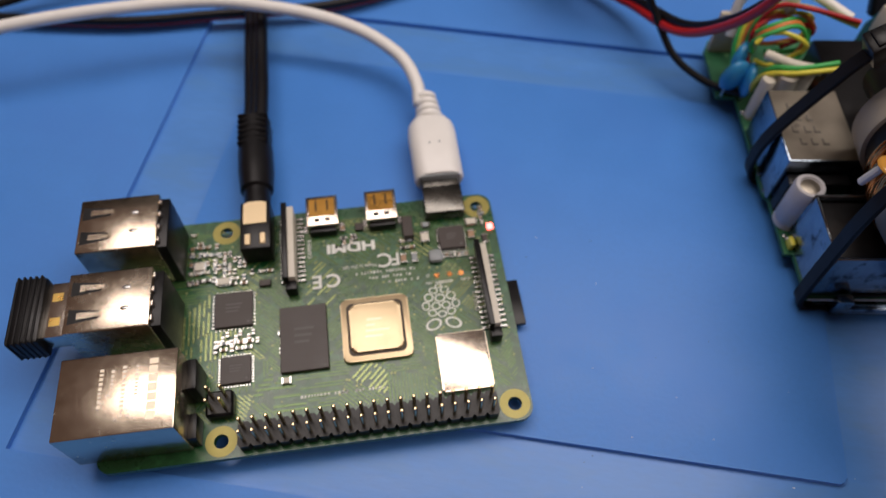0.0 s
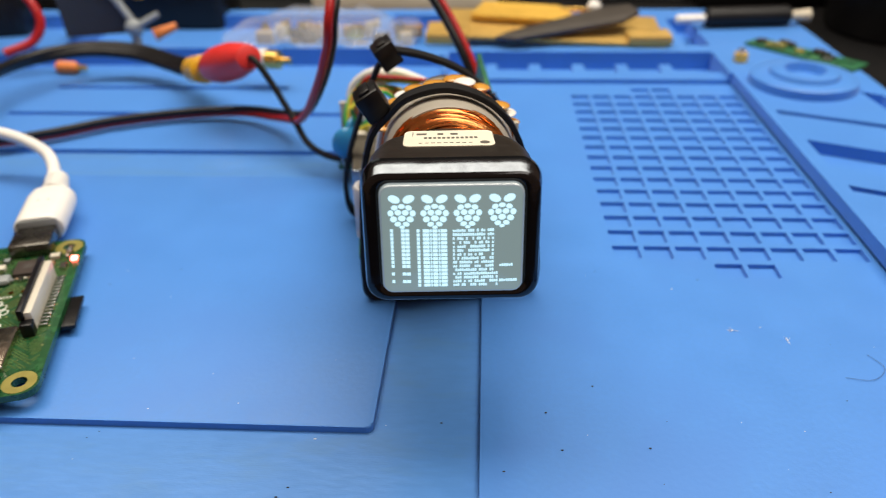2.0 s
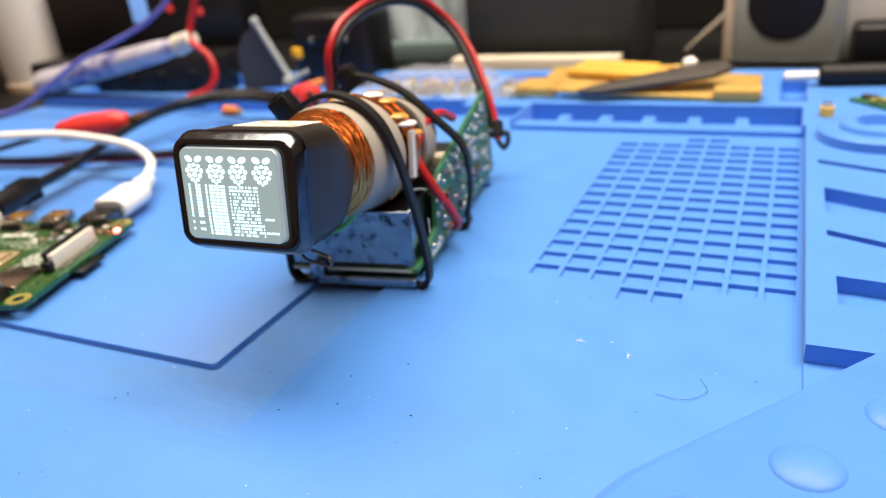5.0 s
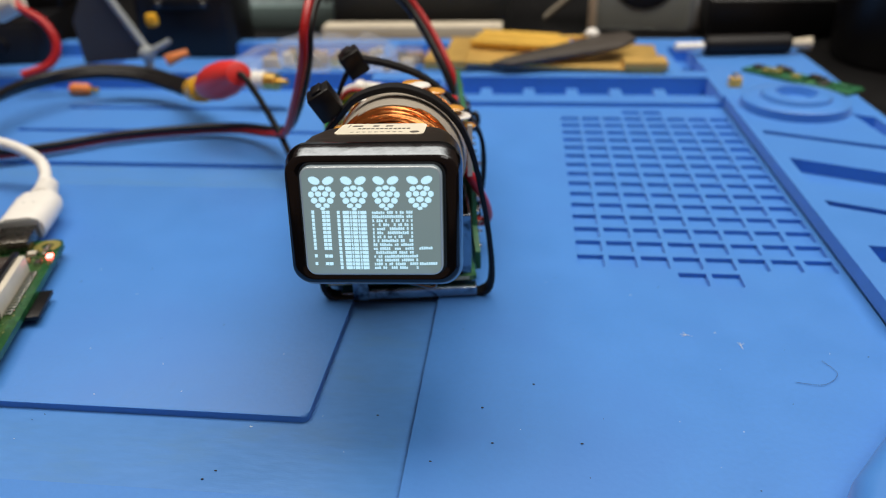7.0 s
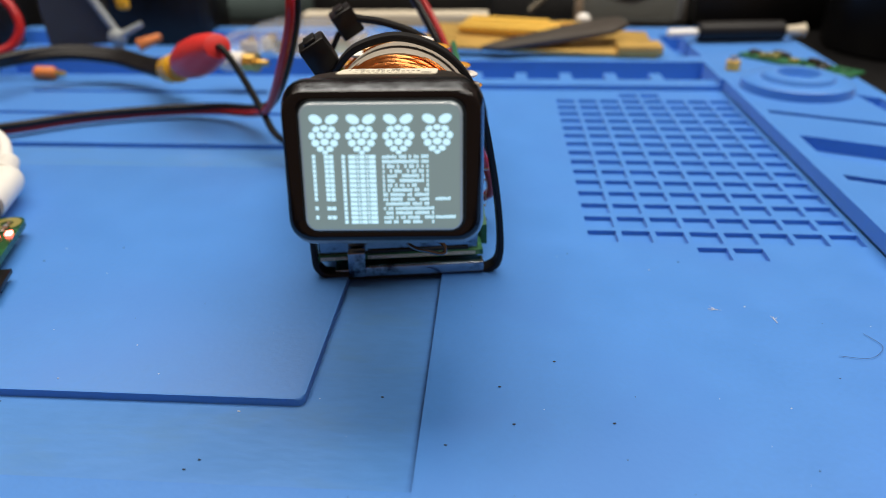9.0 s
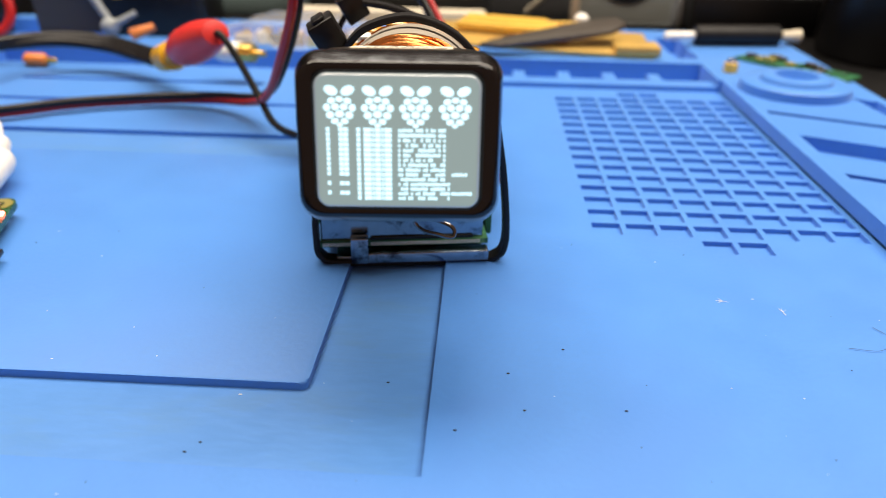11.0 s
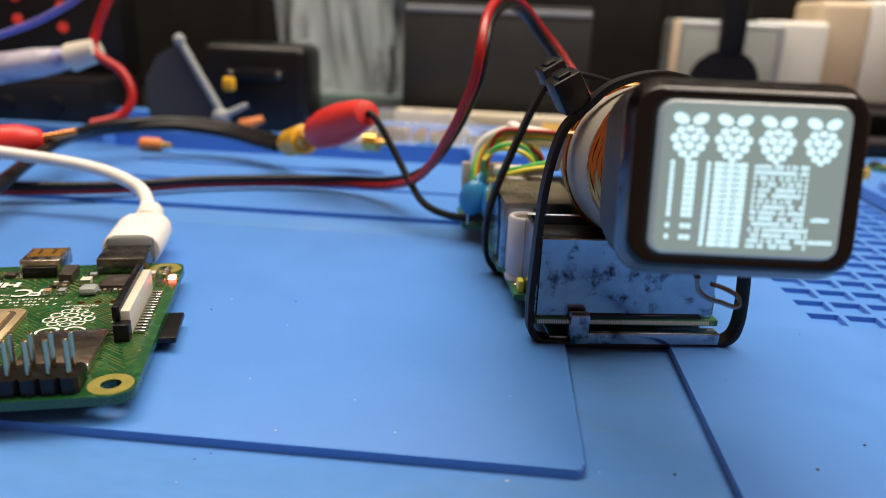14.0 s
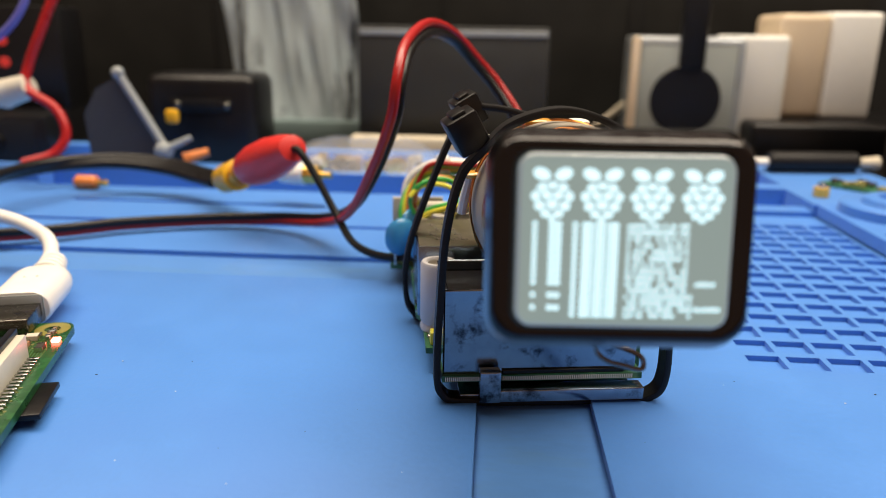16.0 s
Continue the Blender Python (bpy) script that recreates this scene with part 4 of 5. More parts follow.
loft(bm, [[(1.42 + dx, 4.85 + dy, z) for dx, dy in ((-0.05, -0.10), (0.05, -0.10), (0.05, 0.10), (-0.05, 0.10))] for z in (-0.55, -0.50, 0.35, 0.55)])
tube_part("cream_tab", bm, CREAM, "upright cream plastic tab on the coil")

# driver boards
bm = bms()
outline = [(0.0, -0.12), (3.35, -0.12), (3.35, 8.0), (-0.6, 8.0), (-0.78, 7.6), (-0.78, 5.9), (-0.3, 5.85), (-0.3, 2.7), (-0.2, 2.55), (-0.2, 1.02), (0.0, 1.0)]
prism(bm, outline, 0.36, 0.47)
base_board = part("base_board", bm, PCB_EDGE, crt, "green driver board", False)
bm = bms()
box(bm, 0.6, 3.35, -0.3, 0.0, 0.06, 0.28, 0.03)
box(bm, 0.6, 0.95, -0.32, -0.1, 0.06, 0.62, 0.03)
box(bm, 0.3, 3.3, -0.05, 7.0, 0.0, 0.1, 0.03)
box(bm, 0.3, 3.3, 6.0, 7.0, 0.0, 0.36, 0.03)
part("bottom_plate", bm, SHIELD, crt, "worn steel plate under the board")
bm = bms()
box(bm, 0.02, 3.25, -0.04, 0.03, 0.42, 1.93, 0.02, 1)
front_can = part("front_shield", bm, SHIELD, crt, "scuffed steel shield can")
for x0, x1, y0, y1 in ((0.02, 0.09, 0.035, 1.55), (3.18, 3.25, 0.035, 1.55), (0.02, 3.25, 1.555, 1.62)):
    bm = bms()
    box(bm, x0, x1, y0, y1, 0.42, 1.93, 0.02, 1)
    part("shield_wall", bm, SHIELD, front_can)
bm = bms()
box(bm, 0.10, 3.17, 0.04, 1.54, 1.2, 1.75, 0.03)
part("inner_block", bm, BLACK, front_can)
bm = bms()
box(bm, 1.0, 3.05, -0.09, -0.05, 0.47, 0.54, 0.01, 1)
part("slot", bm, BLACK, front_can)
bm = bms()
for k in range(70):
    x = 1.0 + 2.2 * k / 70
    box(bm, x, x + 0.016, -0.135, -0.11, 0.38, 0.45)
for k in range(18):
    x = 0.05 + 0.6 * k / 18
    box(bm, x, x + 0.016, -0.135, -0.11, 0.38, 0.45)
part("fibre_edge", bm, SILK, base_board)["kind"] = "stuff"

bm = bms()
lathe(bm, (0.08, 1.95, 0.47), (0, 0.0, 1), [(0, 0.33), (0.08, 0.34), (0.14, 0.31), (0.2, 0.34), (1.28, 0.34), (1.33, 0.31), (1.33, 0.24), (1.29, 0.22), (1.29, 0.01)], 28)
cap = part("capacitor", bm, GREYCAP, crt, "pale sleeved capacitor")
bm = bms()
lathe(bm, (0.08, 1.95, 1.755), (0, 0, 1), [(0, 0.22), (0.012, 0.2), (0.012, 0.01)], 20)
part("cap_top", bm, TANCAN, cap)
bm = bms()
for k in range(3):
    box(bm, -0.12 + 0.17 * k, 0.0 + 0.17 * k, 1.1, 1.35, 0.47, 0.72 + 0.05 * (k % 2), 0.04)
part("trimmer", bm, LIME, crt, "small yellow-green trimmer")
bm = bms()
for y in (2.8, 3.3, 5.3):
    ball(bm, (-0.24, y, 0.48), 0.07, 1, 1, 0.8, 8, 6)
for x, y in ((-0.1, 1.5), (-0.05, 1.42), (-0.12, 2.35)):
    ball(bm, (x, y, 0.48), 0.06, 1, 1, 0.8, 8, 6)
part("solder_joints", bm, SOLDER, base_board)

bm = bms()
box(bm, -0.28, 1.35, 2.55, 4.7, 0.47, 1.9, 0.03)
can = part("metal_can", bm, SHIELD, crt, "steel coil can with a tarnished printed top")
bm = bms()
box(bm, -0.25, 1.32, 2.58, 4.67, 1.9, 1.906)
part("can_top", bm, TANCAN, can)
bm = bms()
for r, row in enumerate(((0.1, 0.35, 0.6), (0.0, 0.28, 0.5), (0.15, 0.42), (0.05, 0.3))):
    for x in row:
        box(bm, x, x + 0.14, 3.0 + 0.36 * r, 3.06 + 0.36 * r, 1.906, 1.91)
        box(bm, x, x + 0.035, 3.0 + 0.36 * r, 3.2 + 0.36 * r, 1.906, 1.91)
part("print_bar", bm, PRINT, can)
bm = bms()
box(bm, -0.2, 1.2, 2.2, 2.5, 0.47, 1.5, 0.05)
part("black_block", bm, BLACK, crt)
bm = bms()
box(bm, 1.5, 3.2, 2.0, 6.8, 0.47, 1.6, 0.05)
part("transformer", bm, BLACK, crt, "black potted transformer")
# blue discs and small parts at the back
for x, y, z, a in ((-0.52, 5.95, 1.15, 20), (-0.3, 6.5, 1.25, 60), (-0.15, 5.9, 1.05, 75)):
    bm = bms()
    ball(bm, (0, 0, 0), 0.42, 1, 0.42, 1.1, 20, 14)
    disc = part("disc_capacitor", bm, BLUECAP, crt, "blue ceramic disc capacitor")
    disc.matrix_local = pose(x * C, y * C, z * C, 0, 0, a)
    bm = bms()
    for s in (-0.15, 0.15):
        rod(bm, (s, 0, -0.68), (s, 0, -0.3), 0.03, 0.03, 8)
    part("lead", bm, SOLDER, disc)
for x, y, r, h in ((-0.05, 5.2, 0.17, 1.3), (0.4, 5.25, 0.26, 1.45), (0.9, 5.4, 0.2, 1.4)):
    bm = bms()
    lathe(bm, (x, y, 0.47), (0, 0, 1), [(0, r), (h - 0.04, r), (h, r * 0.85), (h, 0.01)], 18)
    part("small_capacitor", bm, CREAM, crt)
bm = bms()
box(bm, -0.7, 0.6, 7.55, 7.7, 0.47, 1.75, 0.02)
part("brown_board", bm, TAN, crt, "small brown upright board")
bm = bms()
for k in range(9):
    ball(bm, (0.2 + 0.17 * k, 5.7 + 0.3 * (k % 3), 0.75 + 0.1 * (k % 2)), 0.13, 1, 1, 1.2, 8, 6)
part("beads", bm, ORANGE, crt)

# tall side board with solder joints on its outer face
bm = bms()
poly = [(0.45, 0.3), (7.9, 0.3), (7.9, 1.2), (7.5, 2.1), (7.35, 3.1), (6.75, 3.0), (1.9, 2.3), (1.5, 1.9), (1.3, 1.0), (0.45, 0.75)]
lo = [(3.38, y, z) for y, z in poly]
hi = [(3.50, y, z) for y, z in poly]
loft(bm, [lo, hi])
side = part("side_board", bm, PCB_EDGE, crt, "upright green board with solder joints", False)
rng = random.Random(21)
bm = bms()
for k in range(230):
    y, z = rng.uniform(0.7, 7.5), rng.uniform(0.42, 2.85)
    if z < min(0.7 if y < 1.4 else 9.0, 2.0 + 0.13 * y, 1.0 + (7.9 - y) * 2.4):
        if rng.random() < 0.75:
            ball(bm, (3.5, y, z), rng.uniform(0.04, 0.085), 0.8, 1, 1, 8, 6)
        else:
            rod(bm, (3.48, y, z), (3.68, y + rng.uniform(-0.06, 0.06), z), 0.05, 0.02, 7)
part("solder_joints", bm, SOLDER, side)
bm = bms()
for y, z, w, h in ((2.2, 1.2, 0.5, 0.35), (4.3, 1.6, 0.35, 0.5), (5.4, 0.9, 0.6, 0.3), (3.2, 0.7, 0.3, 0.3)):
    box(bm, 3.5, 3.6, y, y + w, z, z + h, 0.01, 1)
part("chips", bm, CHIP, side)["kind"] = "stuff"
bm = bms()
for k in range(7):
    box(bm, 3.5, 3.504, 0.7 + 0.12 * k, 0.78 + 0.12 * k, 0.42, 0.62)
box(bm, 3.5, 3.504, 0.65, 0.69, 1.1, 1.5)
part("print_bar", bm, SILK, side)
for q in ((3.05, 3.36, 5.9, 7.2, 1.6, 2.4), (2.6, 3.36, 3.0, 3.5, 2.0, 2.3)):
    bm = bms()
    box(bm, *q, 0.03)
    part("film_capacitor", bm, TAN, side)

# wires on the module
def wire(name, pts, r, mat_, parent, label="", n=8):
    return part(name, tube(bms(), pts, r, 10, n), mat_, parent, label)


wire("red_lead", [(3.2, 4.6, 2.95), (3.1, 3.6, 3.35), (3.0, 2.4, 3.3), (3.05, 1.6, 2.75), (3.45, 1.5, 2.0), (3.72, 1.75, 1.35), (3.82, 2.05, 0.85), (3.72, 2.3, 0.6), (3.55, 2.4, 0.55)], 0.115, RED, crt, "thick red lead")
wire("green_lead", [(3.05, 1.0, 2.5), (2.8, 0.3, 2.6), (2.4, -0.5, 2.35), (2.0, -1.0, 1.95), (1.7, -1.3, 1.9)], 0.06, GREEN, crt, "thin green lead")
for k, (m_, dz) in enumerate(((GREEN, 0.0), (LIME, 0.13), (ORANGE, 0.25), (GREEN, 0.34), (RED, 0.42))):
    wire("loom_wire", [(-0.45 + 0.1 * k, 6.3, 0.9), (-0.5 + 0.08 * k, 6.7, 1.7 + dz * 0.4), (-0.1 + 0.06 * k, 7.1 - dz, 2.3 + dz), (0.9, 6.9 - dz, 2.55 + dz * 0.6), (1.9, 6.0, 2.7 + dz * 0.3)], 0.06, m_, crt)
wire("loom_wire", [(-0.2, 5.6, 0.9), (-0.1, 5.4, 1.7), (0.5, 5.1, 2.05), (1.4, 5.1, 2.2)], 0.065, LIME, crt)
wire("loom_wire", [(-0.1, 5.7, 0.9), (0.0, 5.5, 1.8), (0.55, 5.2, 2.12), (1.4, 5.2, 2.3)], 0.065, GREEN, crt)
rl = random.Random(6)
for k, m_ in enumerate((LIME, GREEN, ORANGE, GREEN, RED, ORANGE, LIME)):
    turn0, span, rx_, rz_ = rl.uniform(-0.6, 0.6), rl.uniform(4.2, 5.4), rl.uniform(0.50, 0.82), rl.uniform(0.40, 0.62)
    loop = [(0.30 + 0.05 * k - rx_ * math.cos(turn0 + span * i / 9), 6.05 + 0.14 * k + 0.10 * math.sin(i * 1.3 + k), 1.95 + rz_ * math.sin(turn0 + span * i / 9)) for i in range(10)]
    wire("loom_wire", loop, 0.058, m_, crt)
wire("white_sleeve", [(-0.35, 7.4, 1.2), (-0.3, 7.7, 2.1), (0.3, 7.6, 2.6), (1.1, 7.2, 2.7), (1.9, 6.4, 2.6)], 0.13, WHITE, crt, "thick white sleeved lead")
wire("white_sleeve", [(0.0, 5.9, 1.9), (0.5, 5.45, 2.0), (1.1, 5.2, 2.05)], 0.13, CREAM, crt, "cream sleeved lead")
bm = bms()
box(bm, 0.38, 0.72, 6.75, 7.35, 2.25, 2.95, 0.12, 3)
part("white_tie", bm, WHITE, crt, "white cable tie round the loom")


def ribbon(bm, pts, width, thick, n=8):
    """A flat closed strap along a smooth line, its width along the module."""
    line = smooth_line(pts + [pts[0]], n)[:-1]
    rings = []
    for i, p in enumerate(line):
        d = (line[(i + 1) % len(line)] - line[i - 1]).normalized()
        side = (Vector((0, 1, 0)) - d * d.y).normalized()
        out = d.cross(side)
        w, t = width / 2, thick / 2
        rings.append([bm.verts.new(p + side * a + out * b) for a, b in ((-w, -t * 0.5), (-w * 0.9, -t), (w * 0.9, -t), (w, -t * 0.5), (w, t * 0.5), (w * 0.9, t), (-w * 0.9, t), (-w, t * 0.5))])
    for u, v in zip(rings, rings[1:] + rings[:1]):
        for i in range(8):
            j = (i + 1) % 8
            bm.faces.new((u[i], u[j], v[j], v[i]))
    bmesh.ops.recalc_face_normals(bm, faces=bm.faces)
    return bm


def cable_tie(pts, head, rz):
    strap = part("black_strap", ribbon(bms(), pts, 0.34, 0.11), BLACK_MATT, crt, "black cable tie holding tube and boards together")
    bm = bms()
    box(bm, -0.26, 0.26, -0.27, 0.27, -0.3, 0.3, 0.05)
    box(bm, -0.12, 0.12, -0.2, 0.2, 0.28, 0.36, 0.03)
    h = part("tie_head", bm, BLACK, strap)
    h.matrix_local = pose(head[0] * C, head[1] * C, head[2] * C, 5, -30, rz)


cable_tie([(0.60, 0.3, 4.12), (1.03, 0.12, 4.56), (1.75, -0.05, 4.77), (2.45, -0.2, 4.59), (2.96, -0.3, 4.13), (3.24, -0.35, 3.5), (3.42, -0.32, 2.7), (3.6, -0.26, 1.6), (3.68, -0.2, 0.5), (3.5, -0.12, 0.08), (2.9, 0.0, -0.03), (0.5, 0.0, 0.0), (0.0, 0.0, 0.15), (-0.08, 0.02, 0.6), (-0.05, 0.08, 1.5), (0.05, 0.2, 2.8), (0.28, 0.32, 3.7)], (0.34, 0.36, 4.40), 5)
cable_tie([(0.9, 3.4, 4.5), (1.6, 3.1, 4.42), (2.4, 2.9, 4.12), (3.15, 2.95, 3.42), (3.75, 3.4, 2.5), (3.85, 3.6, 1.4), (3.7, 3.6, 0.5), (3.4, 3.5, 0.05), (0.3, 3.5, 0.0), (-0.35, 3.5, 0.25), (-0.5, 3.5, 0.9), (-0.4, 3.5, 1.7), (0.0, 3.45, 2.9), (0.5, 3.4, 4.1)], (0.72, 3.42, 4.42), 8)
bracket = tube(bms(), [(-0.34, 0.0, 0.16), (-0.30, -0.02, -0.02), (-0.16, -0.05, -0.13), (0.04, -0.05, -0.19), (0.24, -0.03, -0.26), (0.33, 0.0, -0.24), (0.30, 0.04, -0.12), (0.12, 0.05, -0.02), (-0.10, 0.05, 0.05)], 0.035, 8)
br = part("bracket", bracket, DARKSTEEL, crt, "bent loop of dark steel under the housing")
br.matrix_local = pose(2.05 * C, -2.6 * C, 2.02 * C, 0, 0, 0)
bm = bms()
rod(bm, (1.62, -1.9, 2.5), (1.74, -2.58, 2.16), 0.05, 0.04, 8)
part("bracket_arm", bm, DARKSTEEL, crt)

# ---- leads and plugs on the mat ----
def pi_world(p, q, z):
    v = Matrix.Rotation(radians(16.5), 4, "Z") @ Vector((p, q, z))
    return (v.x - 14.238, v.y - 2.247, v.z)


usbc = thing("white_power_cable", *pi_world(7.38, 5.7, 0.0), 16.5, "white power cable plugged into the small computer", "cable")
bm = bms()
prism(bm, [(x, y) for x, y in rounded(-0.42, 0.42, -0.1, 0.45, 0.1)], 0.44, 0.70, 0.03)
tip = part("metal_plug", bm, DULL, usbc, "steel plug tip")
for m in (-0.16, 0.16):
    bm = bms()
    box(bm, m - 0.06, m + 0.06, -0.02, 0.03, 0.718, 0.726)
    part("notch", bm, SOLDER, tip)
bm = bms()
loft(bm, [[(x, y, 0.58 + z) for x, z in rounded(-w / 2, w / 2, -h / 2, h / 2, h / 2 - 0.01, 6)] for y, w, h in ((0.28, 1.10, 0.66), (0.34, 1.18, 0.72), (1.72, 1.2, 0.72), (1.98, 1.12, 0.68), (2.14, 0.9, 0.6), (2.20, 0.5, 0.5))])
grip = part("grip", bm, WHITE, usbc, "white moulded plug grip")
bm = bms()
for s in (-0.12, 0.12):
    ball(bm, (s, 1.20, 0.94), 0.03, 1, 1, 0.4, 8, 6)
part("mark", bm, GREYPLASTIC, grip)
bm = bms()
box(bm, -0.46, 0.46, 0.22, 0.30, 0.3, 0.86, 0.06)
part("grey_ring", bm, GREYPLASTIC, usbc)
bm = bms()
ribs = [(0, 0.30)]
for k in range(4):
    y, r = 0.06 + 0.20 * k, 0.345 - 0.03 * k
    ribs += [(y, r - 0.06), (y + 0.02, r), (y + 0.12, r), (y + 0.14, r - 0.06)]
lathe(bm, (0.0, 2.13, 0.60), (0, 1, 0.16), ribs + [(0.86, 0.17)], 24)
part("strain_relief", bm, WHITE, usbc)
inv = (Matrix.Translation(Vector(pi_world(7.38, 5.7, 0.0))) @ Matrix.Rotation(radians(16.5), 4, "Z")).inverted()
pts = [(-9.72, 7.84, 0.68), (-9.93, 8.5, 0.82), (-10.55, 9.2, 1.05), (-11.9, 9.75, 1.3), (-13.9, 9.9, 1.5), (-16.2, 9.5, 1.7), (-20.2, 7.9, 1.75), (-25, 5.5, 1.3), (-30, 2.5, 0.3)]
part("cord", tube(bms(), [inv @ Vector(p) for p in pts], 0.17, 14), WHITE, usbc, "white round cord")

av = thing("black_video_cable", *pi_world(3.115, 5.85, 0), 16.5, "black video cable with a moulded plug and ribbed sleeve", "cable")
bm = bms()
lathe(bm, (0, -0.1, 0.7), (-0.03, 1, 0.0), [(0, 0.18), (0.1, 0.18), (0.1, 0.3), (0.35, 0.3), (0.4, 0.38), (0.9, 0.42), (1.5, 0.42), (1.9, 0.38), (2.5, 0.40), (2.55, 0.34)], 24)
plug = part("plug", bm, BLACK, av, "black moulded plug")
bm = bms()
for k in range(6):
    box(bm, -0.42, 0.30, 1.5 + 0.17 * k, 1.58 + 0.17 * k, 0.3, 1.1, 0.05, 1)
part("rib", bm, BLACK_MATT, plug)
inv2 = av.matrix_basis.inverted()
line = [(-13.6, 6.35, 0.7), (-13.9, 7.5, 0.7), (-14.3, 8.8, 0.7), (-14.9, 11.0, 0.9), (-15.5, 13.6, 1.1), (-15.6, 15.6, 1.2), (-14.9, 17.2, 1.25), (-13.4, 18.2, 1.25), (-11.6, 18.3, 1.1), (-10.1, 17.6, 0.95), (-9.15, 16.95, 0.92)]
for k in range(3):
    off = (0.16 * (k - 1), 0.10 * (k - 1), 0.10 * (k - 1))
    part("strand", tube(bms(), [tuple((inv2 @ (Vector(p) * C)) / C) for p in line], 0.17, 10, 8, 1.0, off), BLACK, av, "black cord strand")

rca = thing("yellow_plug", -8.5, 16.2, 0, 0, "yellow video plug lying on the mat", "plug")
bm = bms()
lathe(bm, (-0.55, 0.6, 0.9), (1.75, -2.2, 0.75), [(0, 0.2), (0.3, 0.3), (0.8, 0.36), (0.85, 0.46), (2.1, 0.50), (2.15, 0.42)], 22)
part("boot", bm, YELLOW, rca)
bm = bms()
lathe(bm, (0.68, -0.95, 1.43), (1.75, -2.2, 0.75), [(0, 0.36), (0.5, 0.36), (0.5, 0.1), (1.0, 0.1)], 20)
part("metal_tip", bm, GOLD, rca)
clip = thing("red_alligator_clip", -7.3, 14.5, 0, 0, "red alligator clip gripping the yellow plug", "clip")
bm = bms()
lathe(bm, (0.27, -0.25, 1.85), (2.25, -2.45, 1.15), [(0, 0.45), (0.1, 0.60), (0.7, 0.68), (1.6, 0.66), (2.3, 0.56), (2.75, 0.46), (2.95, 0.40), (3.0, 0.2)], 24, 0.9)
part("boot", bm, ORANGE_RED, clip, "red vinyl boot")
bm = bms()
lathe(bm, (-0.35, 0.44, 1.52), (2.25, -2.45, 1.15), [(0, 0.12), (0.6, 0.25)], 12)
part("jaw", bm, STEEL, clip)
part("lead", tube(bms(), [(2.1, -2.25, 2.78), (2.4, -2.5, 2.75), (2.9, -2.7, 2.05), (3.5, -3.1, 1.15), (4.05, -3.8, 0.65), (4.85, -4.5, 0.55), (5.8, -5.0, 0.7)], 0.1, 10), GREYWIRE, clip, "thin dark lead")
white_rca = thing("white_plug", -6.25, 17.3, 0.35, 0, "white plug with a gold tip lying on the mat", "plug")
bm = bms()
lathe(bm, (-0.9, 0.3, 0.75), (1, -0.25, 0.02), [(0, 0.3), (0.2, 0.36), (1.0, 0.38), (1.05, 0.3)], 20)
part("boot", bm, WHITE, white_rca)
bm = bms()
lathe(bm, (0.1, 0.05, 0.77), (1, -0.25, 0.02), [(0, 0.34), (0.5, 0.34), (0.5, 0.12), (0.95, 0.11)], 20)
part("metal_tip", bm, GOLD, white_rca)

twin = thing("power_cable", -5, 13.8, 0, 0, "twin red and black power lead crossing the mat to the module", "cable")
tw = [(-24, 9.5, 0.2), (-19, 10.0, 0.2), (-16, 10.8, 0.2), (-13.5, 11.5, 0.2), (-12, 12.2, 0.2), (-10.5, 13.2, 0.2), (-8.3, 14.0, 0.2), (-6.3, 14.0, 0.3), (-4.6, 12.8, 0.6), (-3.4, 10.8, 1.4), (-2.6, 9.6, 2.7), (-2.05, 9.0, 4.0), (-1.9, 9.0, 4.9), (-1.8, 9.9, 5.65), (-1.44, 11.6, 6.08), (-0.9, 13.1, 5.85), (-0.3, 13.7, 5.2), (0.25, 13.8, 4.6), (0.85, 13.5, 3.8), (1.4, 13.0, 2.9), (1.8, 12.6, 2.0), (1.98, 12.3, 1.3)]
tw = [(x + 5, y - 13.8, z) for x, y, z in tw]
part("red_strand", tube(bms(), tw, 0.115, 12), RED, twin, "red insulated strand")
mate, middle = [], Vector((4.1, -2.0, 3.6))
for k, p in enumerate(tw):
    inward = (middle - Vector(p)).normalized() * 0.235
    mate.append(Vector(p) + (Vector((0.0, -0.10, 0.17)) if k < 7 else inward if k > 9 else (inward + Vector((0.05, 0.02, 0.12))) * 0.7))
part("black_strand", tube(bms(), mate, 0.125, 12), BLACK, twin, "black insulated strand")
bm = bms()
lathe(bm, (6.83, -1.2, 1.85), (0.12, -0.25, -0.55), [(0, 0.2), (0.05, 0.25), (0.5, 0.25), (0.56, 0.2)], 16)
part("shrink_sleeve", bm, BLACK_MATT, twin)
part("tail", tube(bms(), [(6.98, -1.5, 1.3), (7.2, -1.55, 1.05), (7.35, -1.5, 1.25), (7.3, -1.4, 1.5), (7.1, -1.35, 1.45)], 0.09, 10), BLACK, twin, "small black loop of wire")

clip2 = thing("red_test_clip", -16.5, 12.6, 0, 0, "red test clip resting on the cables on the mat", "clip")
bm = bms()
lathe(bm, (-2.3, -0.6, 1.0), (1.0, 0.28, 0.12), [(0, 0.24), (0.2, 0.42), (1.4, 0.56), (2.9, 0.5), (3.5, 0.3), (3.6, 0.16)], 20)
part("boot", bm, ORANGE_RED, clip2)
bm = bms()
lathe(bm, (1.1, 0.36, 1.4), (1.0, 0.45, 0.25), [(0, 0.14), (0.6, 0.12), (1.0, 0.1)], 12)
part("jaw", bm, COPPER, clip2)
part("lead", tube(bms(), [(-2.25, -0.6, 1.0), (-3.4, -1.2, 0.8), (-5.5, -2.3, 0.4), (-8.5, -4, 0.2)], 0.12, 10), GREYWIRE, clip2)

